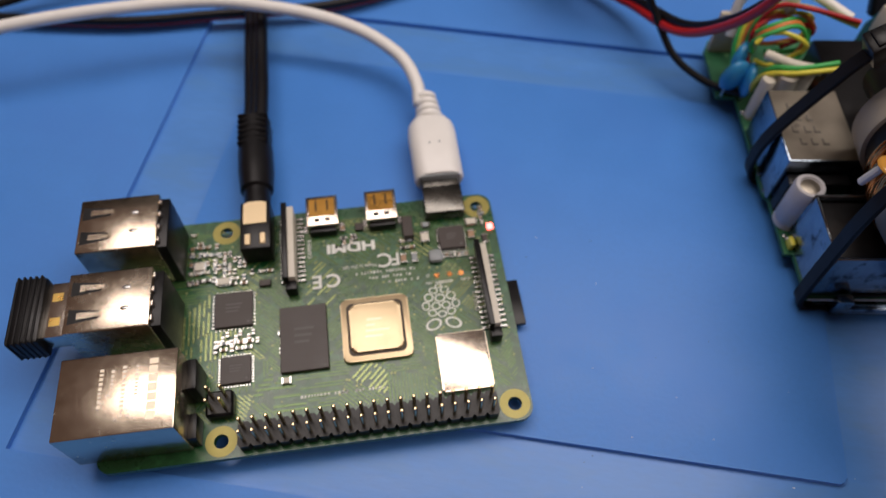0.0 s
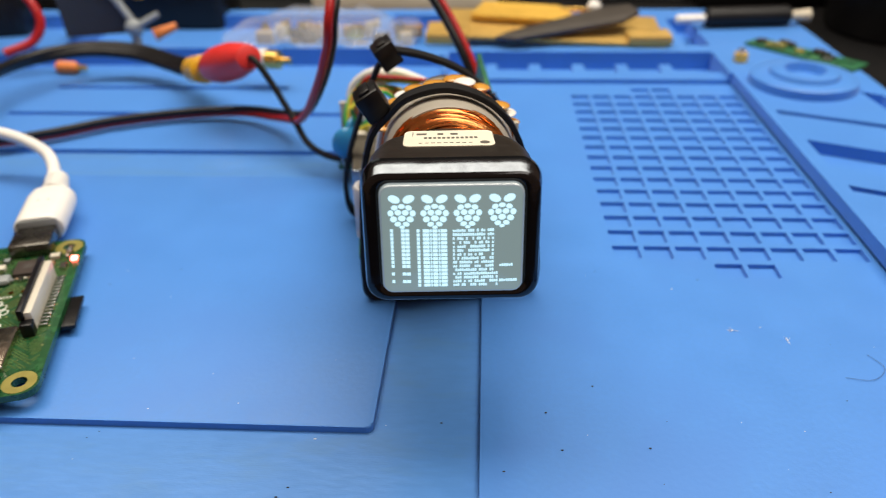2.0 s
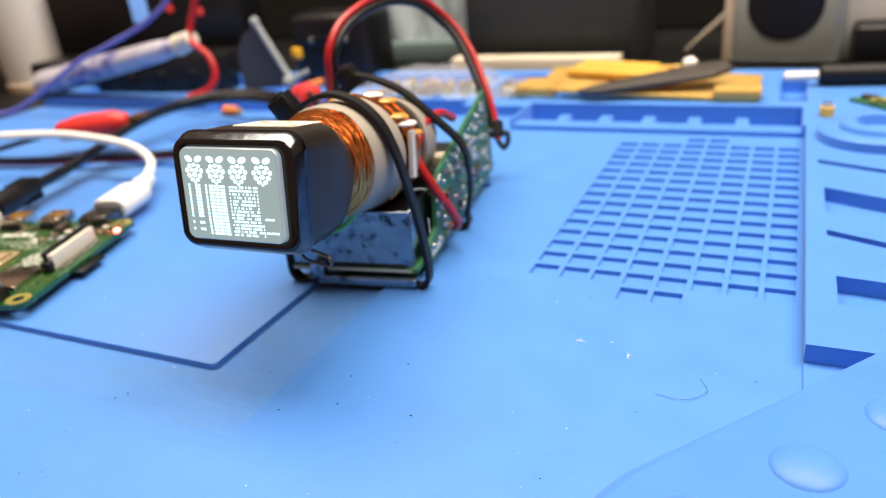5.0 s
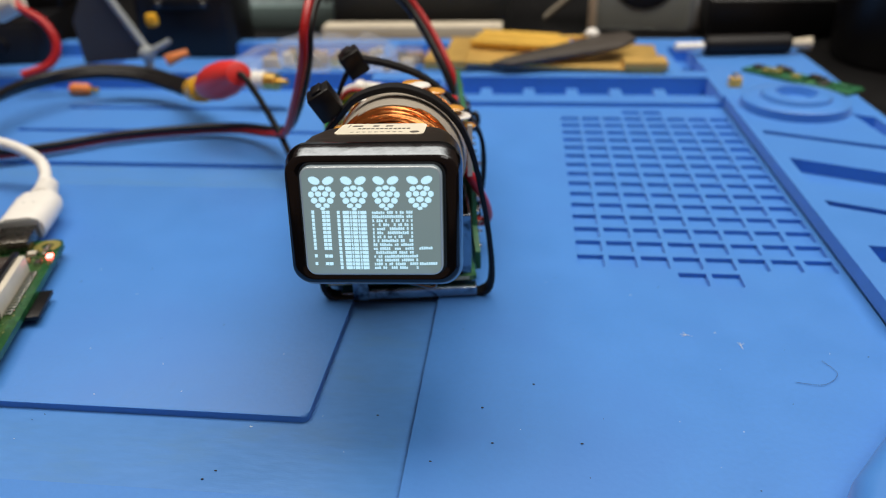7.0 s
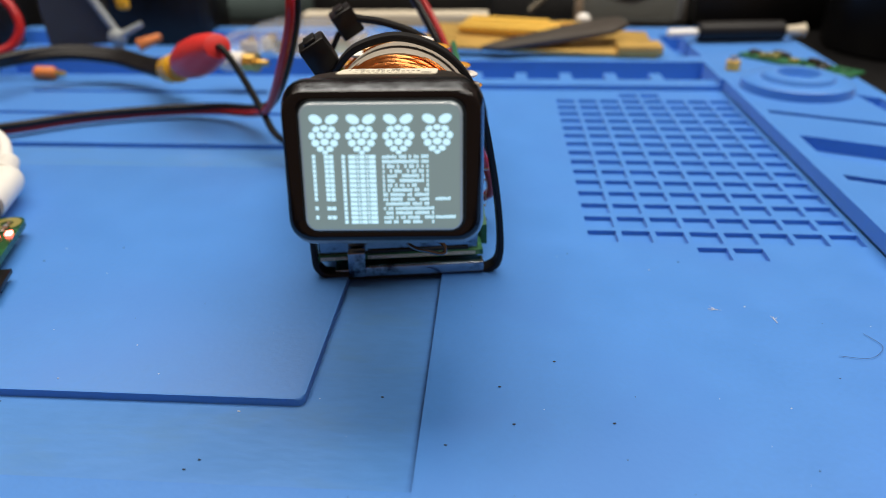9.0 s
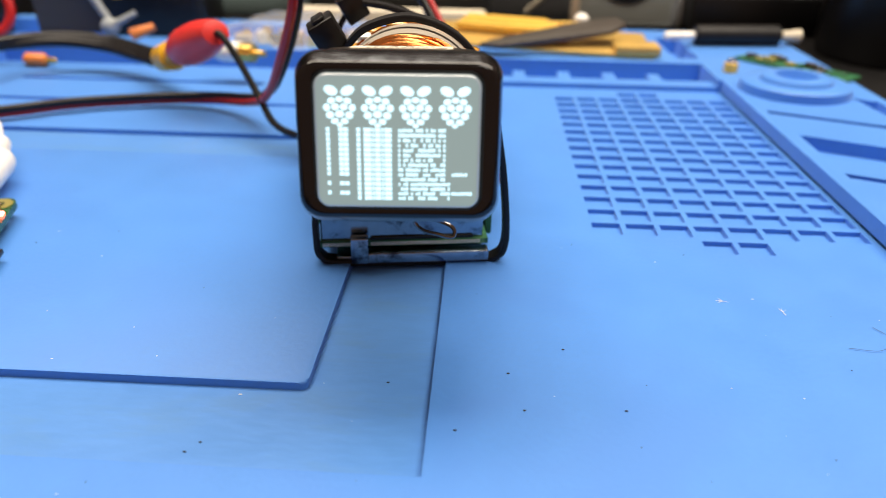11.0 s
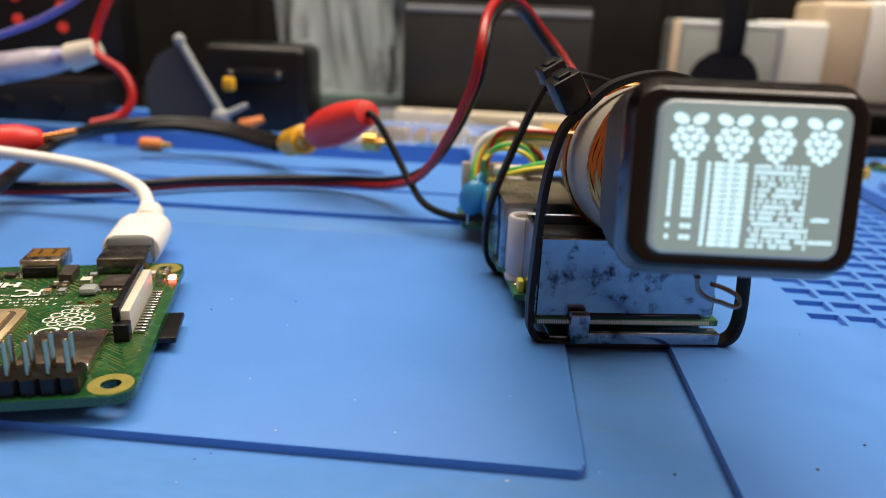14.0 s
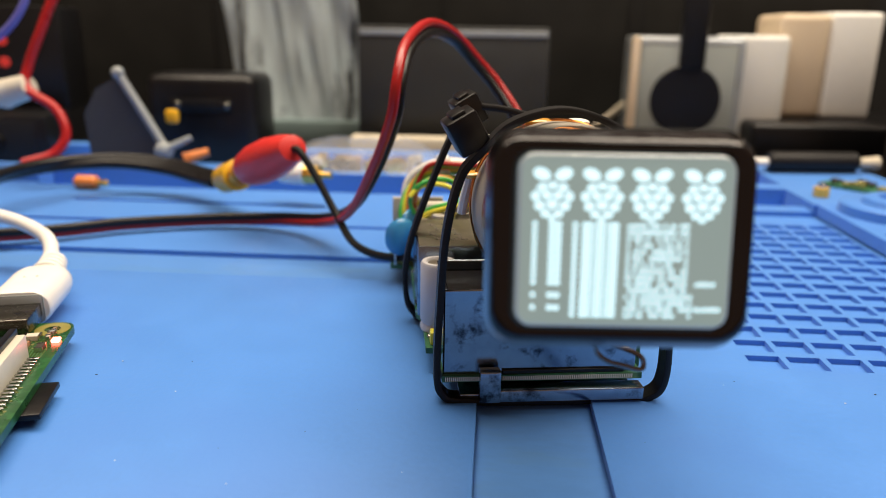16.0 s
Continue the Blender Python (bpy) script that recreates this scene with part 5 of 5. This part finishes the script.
# ---- clutter at the back of the mat ----
gold = thing("gold_boards", 4.5, 22.6, -0.2, 0, "stack of gold-coated boards lying in the far tray", "boards")
bm = bms()
box(bm, -4.2, 5.0, -1.3, 2.2, 0.9, 1.05, 0.02)
b0 = part("board", bm, BRASSCARD, gold)
b0.matrix_local = pose(0, 0, 0, 4, 2, -2)
for k in range(3):
    bm = bms()
    box(bm, -3.2 + 0.15 * k, 1.6 - 0.5 * k, 0.2 + 0.62 * k, 0.72 + 0.62 * k, 1.2, 1.45, 0.04)
    g = part("gold_bar", bm, GILT, gold, "long bright gold bar")
    g.matrix_local = pose(0, 0, 0, 5, 2, -6)
bm = bms()
for k in range(9):
    ball(bm, (0.7 + 0.27 * k, 1.9, 1.35), 0.14, 1, 1, 1, 8, 6)
part("contacts", bm, GOLD, gold)
bm = bms()
box(bm, -5.0, -3.2, -1.5, 0.6, 0.75, 1.2, 0.08)
part("end_block", bm, BRASSCARD, gold)
bm = bms()
box(bm, 3.4, 5.2, -1.6, -0.4, 0.75, 1.15, 0.08)
part("end_block", bm, BRASSCARD, gold)
strip = thing("dark_strip", 5.6, 21.7, 0.6, 0, "dark brown flat strip lying on the gold boards", "strip")
bm = bms()
prism(bm, [(-3.2, -0.5), (-2.4, -0.75), (2.2, 0.2), (3.0, 0.9), (2.7, 1.6), (1.6, 1.5), (-2.6, -0.1)], 0.35, 0.55, 0.04)
st = part("blade", bm, material("dark_brown_strip", (0.05, 0.042, 0.035), 0.5, 0, 0.2, 80, 0.1), strip)
st.matrix_local = pose(0, 0, 0.1 * C, 12, -3, 3)
knob = thing("white_bead", 6.7, 23.4, 1.0, 0, "small round white bead on the gold boards", "bead")
bm = bms()
ball(bm, (0, 0, 0.55), 0.32, 1, 1, 0.85, 16, 10)
part("bead", bm, WHITE, knob)
roll = thing("hand_tool", 13.6, 24.3, 0.45, 6, "black tool handle lying on the rim of the mat", "tool")
bm = bms()
lathe(bm, (-1.9, 0, 0.45), (1, 0, 0), [(0, 0.33), (0.1, 0.42), (3.7, 0.42), (3.8, 0.33)], 22)
part("grip", bm, BLACK_MATT, roll)
bm = bms()
lathe(bm, (-3.2, 0, 0.4), (1, 0, 0), [(0, 0.12), (0.1, 0.2), (1.3, 0.2)], 16)
part("white_tip", bm, WHITE, roll)
bm = bms()
lathe(bm, (1.9, 0, 0.42), (1, 0, 0), [(0, 0.2), (0.7, 0.26), (0.9, 0.3), (0.92, 0.1)], 16)
part("end_cap", bm, TAN, roll)
gp = thing("small_green_board", 14.65, 20.1, 0.45, -50, "small green circuit board lying on the rim of the mat", "circuit board")
bm = bms()
box(bm, -2.3, 2.3, -0.55, 0.55, 0.0, 0.12, 0.02, 1)
part("board", bm, PCB_EDGE, gp)
rng = random.Random(5)
for k in range(14):
    bm = bms()
    x, y = rng.uniform(-2.0, 1.7), rng.uniform(-0.38, 0.34)
    box(bm, x, x + rng.uniform(0.15, 0.5), y - 0.12, y + 0.15, 0.12, 0.12 + rng.uniform(0.06, 0.2), 0.02, 1)
    part("component", bm, (CHIP, DULL, PCB_EDGE, PAD)[k % 4], gp)
post = thing("brass_standoff", 11.95, 19.3, 0.45, 0, "small brass threaded standoff on the rim of the mat", "standoff")
bm = bms()
lathe(bm, (0, 0, 0), (0, 0, 1), [(0, 0.24), (0.02, 0.27), (0.34, 0.27), (0.36, 0.24), (0.36, 0.13), (0.2, 0.12), (0.2, 0.01)], 6)
part("hex_body", bm, GILT, post)
bm = bms()
lathe(bm, (0, 0, 0.3), (0, 0, 1), [(0, 0.16), (0.18, 0.16), (0.2, 0.13), (0.2, 0.02)], 16)
part("thread", bm, NICKEL, post, "bright threaded end")

bag = thing("clear_bag", -5.5, 22.8, 0, 0, "crumpled clear plastic bag of small parts in the far tray", "bag")
bm = bms()
n = 26
noise.seed_set(3)
rows = []
for j in range(n + 1):
    row = []
    for i in range(n + 1):
        x, y = -4.0 + 8.5 * i / n, -1.8 + 4.2 * j / n
        edge = min(i, n - i, j, n - j) / (n / 2)
        row.append(bm.verts.new((x, y, 0.5 + 0.9 * min(1, edge * 1.6) + 0.35 * noise.noise((x * 0.9, y * 0.9, 0.3)) + 0.12 * noise.noise((x * 3, y * 3, 4)))))
    rows.append(row)
for j in range(n):
    for i in range(n):
        bm.faces.new((rows[j][i], rows[j][i + 1], rows[j + 1][i + 1], rows[j + 1][i]))
part("film", bm, CLEARFILM, bag, "clear crinkled film")
for k in range(26):
    bm = bms()
    x, y = rng.uniform(-3.2, 3.8), rng.uniform(-1.2, 1.6)
    box(bm, x, x + rng.uniform(0.3, 0.9), y, y + 0.35, 0.0, rng.uniform(0.4, 0.8), 0.06)
    part("small_part", bm, (GOLD, TAN, CERAMIC, GOLD, DULL)[k % 5], bag)

bar = thing("pale_bar", -2.1, 29.0, -0.42, 0, "pale flat bar lying on the desk behind the mat", "bar")
bm = bms()
box(bm, -4.7, 4.7, -0.6, 0.6, 0, 1.3, 0.08)
part("bar", bm, TAN, bar)
dbox = thing("black_box", -2.0, 33.0, -0.42, 0, "black matt equipment box standing behind the mat", "box")
bm = bms()
box(bm, -4.8, 4.9, -2.0, 5.0, 0, 6.6, 0.15)
part("case", bm, material("dark_grey_case", (0.022, 0.024, 0.024), 0.5, 0, 0.15, 60, 0.05), dbox)
bm = bms()
box(bm, -4.7, 4.8, -2.06, -2.0, 6.1, 6.4, 0.03)
part("lid_edge", bm, GREYPLASTIC, dbox)
dark = thing("black_cabinet", 2.5, 45.0, -0.42, 0, "large black equipment case behind the desk clutter", "case")
bm = bms()
box(bm, -101, 22, 0, 8, 0, 40, 0.3)
part("case", bm, CABINET, dark)
for x, w in ((-22.0, 0.5), (-6.0, 0.4), (6.5, 1.2)):
    bm = bms()
    box(bm, x, x + w, -0.1, 0.05, 0, 40, 0.05)
    part("seam", bm, WALL, dark)

film = thing("grey_film_bag", -10.3, 34.5, -0.42, 0, "tall grey antistatic bag standing behind the mat", "bag")
bm = bms()
rows = []
for j in range(31):
    row = []
    for i in range(31):
        x, z = -4.0 + 7.6 * i / 30, 1.0 + 11.5 * j / 30
        row.append(bm.verts.new((x - 0.12 * (z - 1), 0.5 * noise.noise((x * 0.7, 1, z * 0.12)) + 0.25 * noise.noise((x * 2.2, 5, z * 0.3)) + 0.06 * z, z)))
    rows.append(row)
for j in range(30):
    for i in range(30):
        bm.faces.new((rows[j][i], rows[j][i + 1], rows[j + 1][i + 1], rows[j + 1][i]))
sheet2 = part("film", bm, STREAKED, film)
sol = sheet2.modifiers.new("thickness", "SOLIDIFY")
sol.thickness = 0.0004
bm = bms()
box(bm, -3.9, 3.6, -0.8, 0.8, 0, 1.4, 0.2)
part("foot", bm, material("teal_grey_plastic", (0.12, 0.17, 0.17), 0.5, 0, 0.1, 60, 0.05), film)

case = thing("black_camera_case", -13.2, 27.6, -0.42, 0, "black rounded case behind the mat", "case")
bm = bms()
box(bm, -2.6, 2.5, -1.5, 1.8, 0, 4.3, 0.5, 4)
part("case", bm, BLACK, case)
bm = bms()
box(bm, -1.5, 1.5, -1.6, -1.45, 2.6, 3.2, 0.1)
part("plate", bm, BLACK_MATT, case)
for x in (-1.1, 1.2):
    bm = bms()
    ball(bm, (x, -1.6, 2.9), 0.17, 1, 0.5, 1, 12, 8)
    part("screw", bm, DULL, case)
pad = thing("black_pad_stand", -15.0, 22.5, -0.2, 0, "black flat pad leaning on a thin metal arm", "stand")
bm = bms()
poly = [(-1.6, 0.7), (-1.7, 2.6), (-1.1, 3.6), (-0.2, 4.1), (0.5, 3.3), (1.3, 1.6), (1.2, 0.9)]
loft(bm, [[(x, -0.1, z) for x, z in poly], [(x, 0.15, z) for x, z in poly]])
part("pad", bm, material("charcoal_pad", (0.055, 0.056, 0.058), 0.6, 0, 0.1, 60, 0.05), pad)
bm = bms()
rod(bm, (0.0, -0.25, 4.3), (1.6, -0.3, 1.5), 0.17, 0.17, 10)
ball(bm, (0.0, -0.25, 4.3), 0.26, 1, 1, 1, 10, 8)
rod(bm, (1.9, -0.5, 1.3), (2.8, -0.2, 1.75), 0.16, 0.12, 10)
ball(bm, (1.7, -0.4, 1.2), 0.42, 1, 0.8, 0.9, 12, 8)
rod(bm, (1.7, -0.4, 1.2), (1.7, -0.4, 0.0), 0.2, 0.2, 10)
part("arm", bm, GREYPLASTIC, pad)
bm = bms()
box(bm, 1.45, 2.0, 0.4, 0.8, 2.2, 2.8, 0.15)
part("orange_clip", bm, YELLOW, pad)
bm = bms()
rod(bm, (2.4, -0.1, 0.8), (3.3, 0.3, 1.1), 0.28, 0.16, 12)
part("orange_clip", bm, ORANGE, pad)

tipo = thing("orange_plug", -14.8, 18.9, 0, 0, "small orange plug lying at the back of the mat", "plug")
bm = bms()
lathe(bm, (-0.6, 0.1, 0.26), (1, -0.1, 0), [(0, 0.18), (0.1, 0.26), (0.8, 0.26), (0.9, 0.2)], 18)
part("boot", bm, ORANGE, tipo)
bm = bms()
lathe(bm, (0.28, 0.01, 0.26), (1, -0.1, 0), [(0, 0.12), (0.4, 0.11), (0.45, 0.05)], 14)
part("metal_tip", bm, GOLD, tipo)
tubeb = thing("crumpled_tube", -21.9, 20.2, 0.45, 0, "crumpled white and violet foil tube", "tube")
bm = bms()
lathe(bm, (-8.4, 0.6, 0.75), (1, -0.06, 0.18), [(0, 0.8), (0.2, 1.0), (5, 0.9), (10.5, 0.75), (11.6, 0.6), (11.9, 0.35)], 24, 0.75)
part("body", bm, material("white_foil_tube", (0.50, 0.48, 0.55), 0.35, 0.1, 0.3, 40, 0.4, spots=(0.12, 0.12, 0.34), spot_scale=60, spot_from=0.48), tubeb)
bm = bms()
lathe(bm, (3.3, -0.1, 2.85), (1, -0.06, 0.3), [(0, 0.35), (0.1, 0.55), (1.3, 0.45), (1.35, 0.2)], 18)
part("cap", bm, CREAM, tubeb)
rw = thing("red_wire", -16.5, 19.0, 0, 0, "loose red wire arching over the clutter", "wire")
part("wire", tube(bms(), [(-0.5, -0.6, 1.0), (0.4, 0.0, 1.3), (0.75, 0.35, 2.0), (0.3, 0.6, 2.9), (-0.9, 0.9, 3.6), (-0.9, 1.2, 4.4), (-0.4, 1.4, 5.6), (0.3, 1.8, 7.2), (1.8, 2.5, 9.5), (5, 6, 12)], 0.18, 12), RED, rw)
pw = thing("violet_wire", -22, 18.0, 0, 0, "thin violet wire hanging over the clutter", "wire")
part("wire", tube(bms(), [(-9, -1, 0.3), (-7.6, -0.4, 0.3), (-5, 0, 1.4), (-1.8, 0, 2.9), (1.3, 0, 3.9), (4.0, 0, 4.9), (5.9, 0, 6.2), (7.0, 0.5, 9)], 0.13, 10), PURPLE, pw)
cup = thing("white_cup", -38.5, 28.0, -0.42, 0, "white cup standing on the desk", "cup")
bm = bms()
lathe(bm, (0, 0, 0), (0, 0, 1), [(0, 2.9), (0.2, 3.2), (9.0, 4.1), (9.1, 3.9), (0.6, 3.0), (0.5, 0.1)], 40)
part("cup_wall", bm, WHITE, cup)
bm = bms()
lathe(bm, (0, 0, 0), (0, 0, 1), [(-0.02, 2.8), (0.0, 3.35), (0.5, 3.4), (0.6, 3.28)], 40)
part("foot_ring", bm, BEIGE, cup)
dev = thing("dark_device", -26, 24.0, -0.42, 10, "dark instrument with small lights behind the mat", "device")
bm = bms()
box(bm, -8, 6, 0, 6, 0, 2.4, 0.2)
part("case", bm, BLACK, dev)
bm = bms()
box(bm, -7.5, 5.5, -0.06, 0.02, 0.3, 2.1, 0.02)
part("panel", bm, BLACK_MATT, dev, "dull black front panel")
for k in range(5):
    bm = bms()
    rod(bm, (-5 + 2.2 * k, -0.3, 1.2), (-5 + 2.2 * k, -0.05, 1.2), 0.35, 0.4, 14)
    part("knob", bm, BLACK, dev)
for x, z in ((1.2, 6.0), (1.2, 4.9), (3.3, 5.6), (3.3, 4.6)):
    bm = bms()
    rod(bm, (x, 2.9, z), (x, 3.02, z), 0.22, 0.26, 12)
    part("red_indicator", bm, LAMP_RED, dev, "small red indicator light")
bm = bms()
box(bm, -1.6, -0.4, 2.92, 3.02, 4.2, 5.9, 0.03)
part("blue_display", bm, LAMP_BLUE, dev, "small lit blue display")
bm = bms()
box(bm, -8, 6, 3.0, 6.0, 2.35, 7.2, 0.15)
part("upper_case", bm, BLACK, dev)

# pale loudspeaker and beige device on the right
spk = thing("small_loudspeaker", 10.6, 32.5, -0.42, -4, "pale small loudspeaker with a round dark cone", "loudspeaker")
bm = bms()
box(bm, -3.3, 2.4, 0, 4.5, 0, 6.3, 0.35, 4)
bodys = part("cabinet", bm, BAGFILM, spk)
bm = bms()
box(bm, -2.9, 2.0, -0.06, 0.1, 0.3, 5.9, 0.15)
part("front", bm, material("teal_grey_front", (0.30, 0.33, 0.31), 0.5, 0, 0.1, 60, 0.05), bodys)
bm = bms()
lathe(bm, (-0.45, -0.15, 3.1), (0, 1, 0), [(0, 1.75), (0.05, 1.8), (0.25, 1.6), (0.5, 1.0), (0.55, 0.1)], 36)
part("cone", bm, BLACK, spk)
bm = bms()
box(bm, -0.95, 0.35, -0.3, 0.4, 4.6, 11.0, 0.2)
part("black_post", bm, BLACK_MATT, spk)
bm = bms()
box(bm, -3.35, -2.9, -0.2, 0.3, 0.2, 6.25, 0.15)
part("side_strip", bm, BEIGE, spk)
spk2 = thing("pale_box", 13.8, 33.0, -0.42, 0, "pale grey plastic box beside the loudspeaker", "box")
bm = bms()
box(bm, -1.3, 1.6, 0, 4, 0, 6.4, 0.3, 3)
part("box", bm, material("pale_grey_plastic", (0.66, 0.66, 0.63), 0.5, 0, 0.06, 60, 0.05), spk2)
bd = thing("beige_device", 17.5, 33.5, -0.42, 0, "beige and white plastic device on a dark base", "device")
bm = bms()
box(bm, -2.6, 0.0, 0, 4, 2.2, 7.5, 0.35, 4)
part("beige_half", bm, BEIGE, bd)
bm = bms()
box(bm, 0.0, 2.6, 0.1, 4, 2.2, 7.6, 0.25, 4)
part("white_half", bm, WHITE, bd)
bm = bms()
box(bm, -4.2, 2.6, -2.5, 4, 0, 2.15, 0.3, 3)
part("base", bm, BLACK, bd)
stick = thing("pale_stick", 6.2, 35.7, -0.42, 0, "pale stick leaning behind the mat", "stick")
bm = bms()
rod(bm, (-1.2, 0.7, 0.15), (1.55, -0.87, 2.85), 0.15, 0.2, 12)
part("stick", bm, TAN, stick)
bottle = thing("black_canister", 22.0, 27.0, -0.42, 0, "black canister standing beside the mat", "canister")
bm = bms()
lathe(bm, (0, 0, 0), (0, 0, 1), [(0, 3.4), (0.3, 3.6), (12, 3.6), (12.3, 3.3), (12.3, 0.1)], 40)
part("can", bm, BLACK, bottle)
bm = bms()
lathe(bm, (0, 0, 12.32), (0, 0, 1), [(0, 2.6), (0.1, 2.75), (1.2, 2.7), (1.4, 2.4), (1.4, 0.1)], 36)
part("lid", bm, BLACK_MATT, bottle, "matt black lid")
tab = thing("black_case", -20.5, 4.5, 0, 0, "black rounded case edge beside the small computer", "case")
bm = bms()
lathe(bm, (-1.95, -1.6, 0), (0, 0, 1), [(0, 2.75), (0.1, 2.9), (1.3, 2.9), (1.5, 2.75), (1.5, 0.1)], 48)
part("can", bm, BLACK, tab)

# ---- lint and crumbs on the mat ----
rng = random.Random(77)
bm = bms()
for x, y in ((1.3, 0.19), (3.18, 0.38), (-1.15, -1.35), (-1.3, -1.55), (4.1, 1.1), (3.4, -0.5), (4.9, -0.4), (2.4, -1.0)):
    ball(bm, (x, y, (-0.14 if x < 1.95 else 0.0) + 0.010), 0.017, 1.6, 0.8, 0.7, 7, 5)
for k in range(45):
    x, y = rng.uniform(-15, 11), rng.uniform(-5, 5)
    z = 0.0 if (-16.4 < x < 0 and y > 0) or x > 1.95 or y < -1.92 else -0.14
    ball(bm, (x, y, z + 0.006), rng.uniform(0.004, 0.013), rng.uniform(0.8, 2.2), 1, 0.6, 6, 4)
tagged(part("dark_crumbs", bm, DUST_B), "dark solder crumbs scattered on the mat", "crumbs", kind="stuff")
bm = bms()
for k in range(45):
    x, y = rng.uniform(-15, 11), rng.uniform(-5, 5)
    z = 0.0 if (-16.4 < x < 0 and y > 0) or x > 1.95 or y < -1.92 else -0.14
    ball(bm, (x, y, z + 0.006), rng.uniform(0.004, 0.014), rng.uniform(0.8, 2.5), 1, 0.6, 6, 4)
for cx, cy in ((8.2, 2.6), (7.2, 2.9)):
    for k in range(5):
        a = rng.uniform(0, 6.28)
        rod(bm, (cx, cy, 0.008), (cx + 0.12 * math.cos(a), cy + 0.12 * math.sin(a), 0.012), 0.006, 0.002, 5)
tagged(part("white_lint", bm, DUST_W), "white lint flecks on the mat", "lint", kind="stuff")
bm = bms()
tube(bm, [(8.9, 1.5, 0.02), (9.4, 1.45, 0.03), (9.75, 1.8, 0.03), (9.6, 2.2, 0.02)], 0.004, 5)
tagged(part("hair", bm, HAIR), "fine dark hair lying on the mat", "hair")
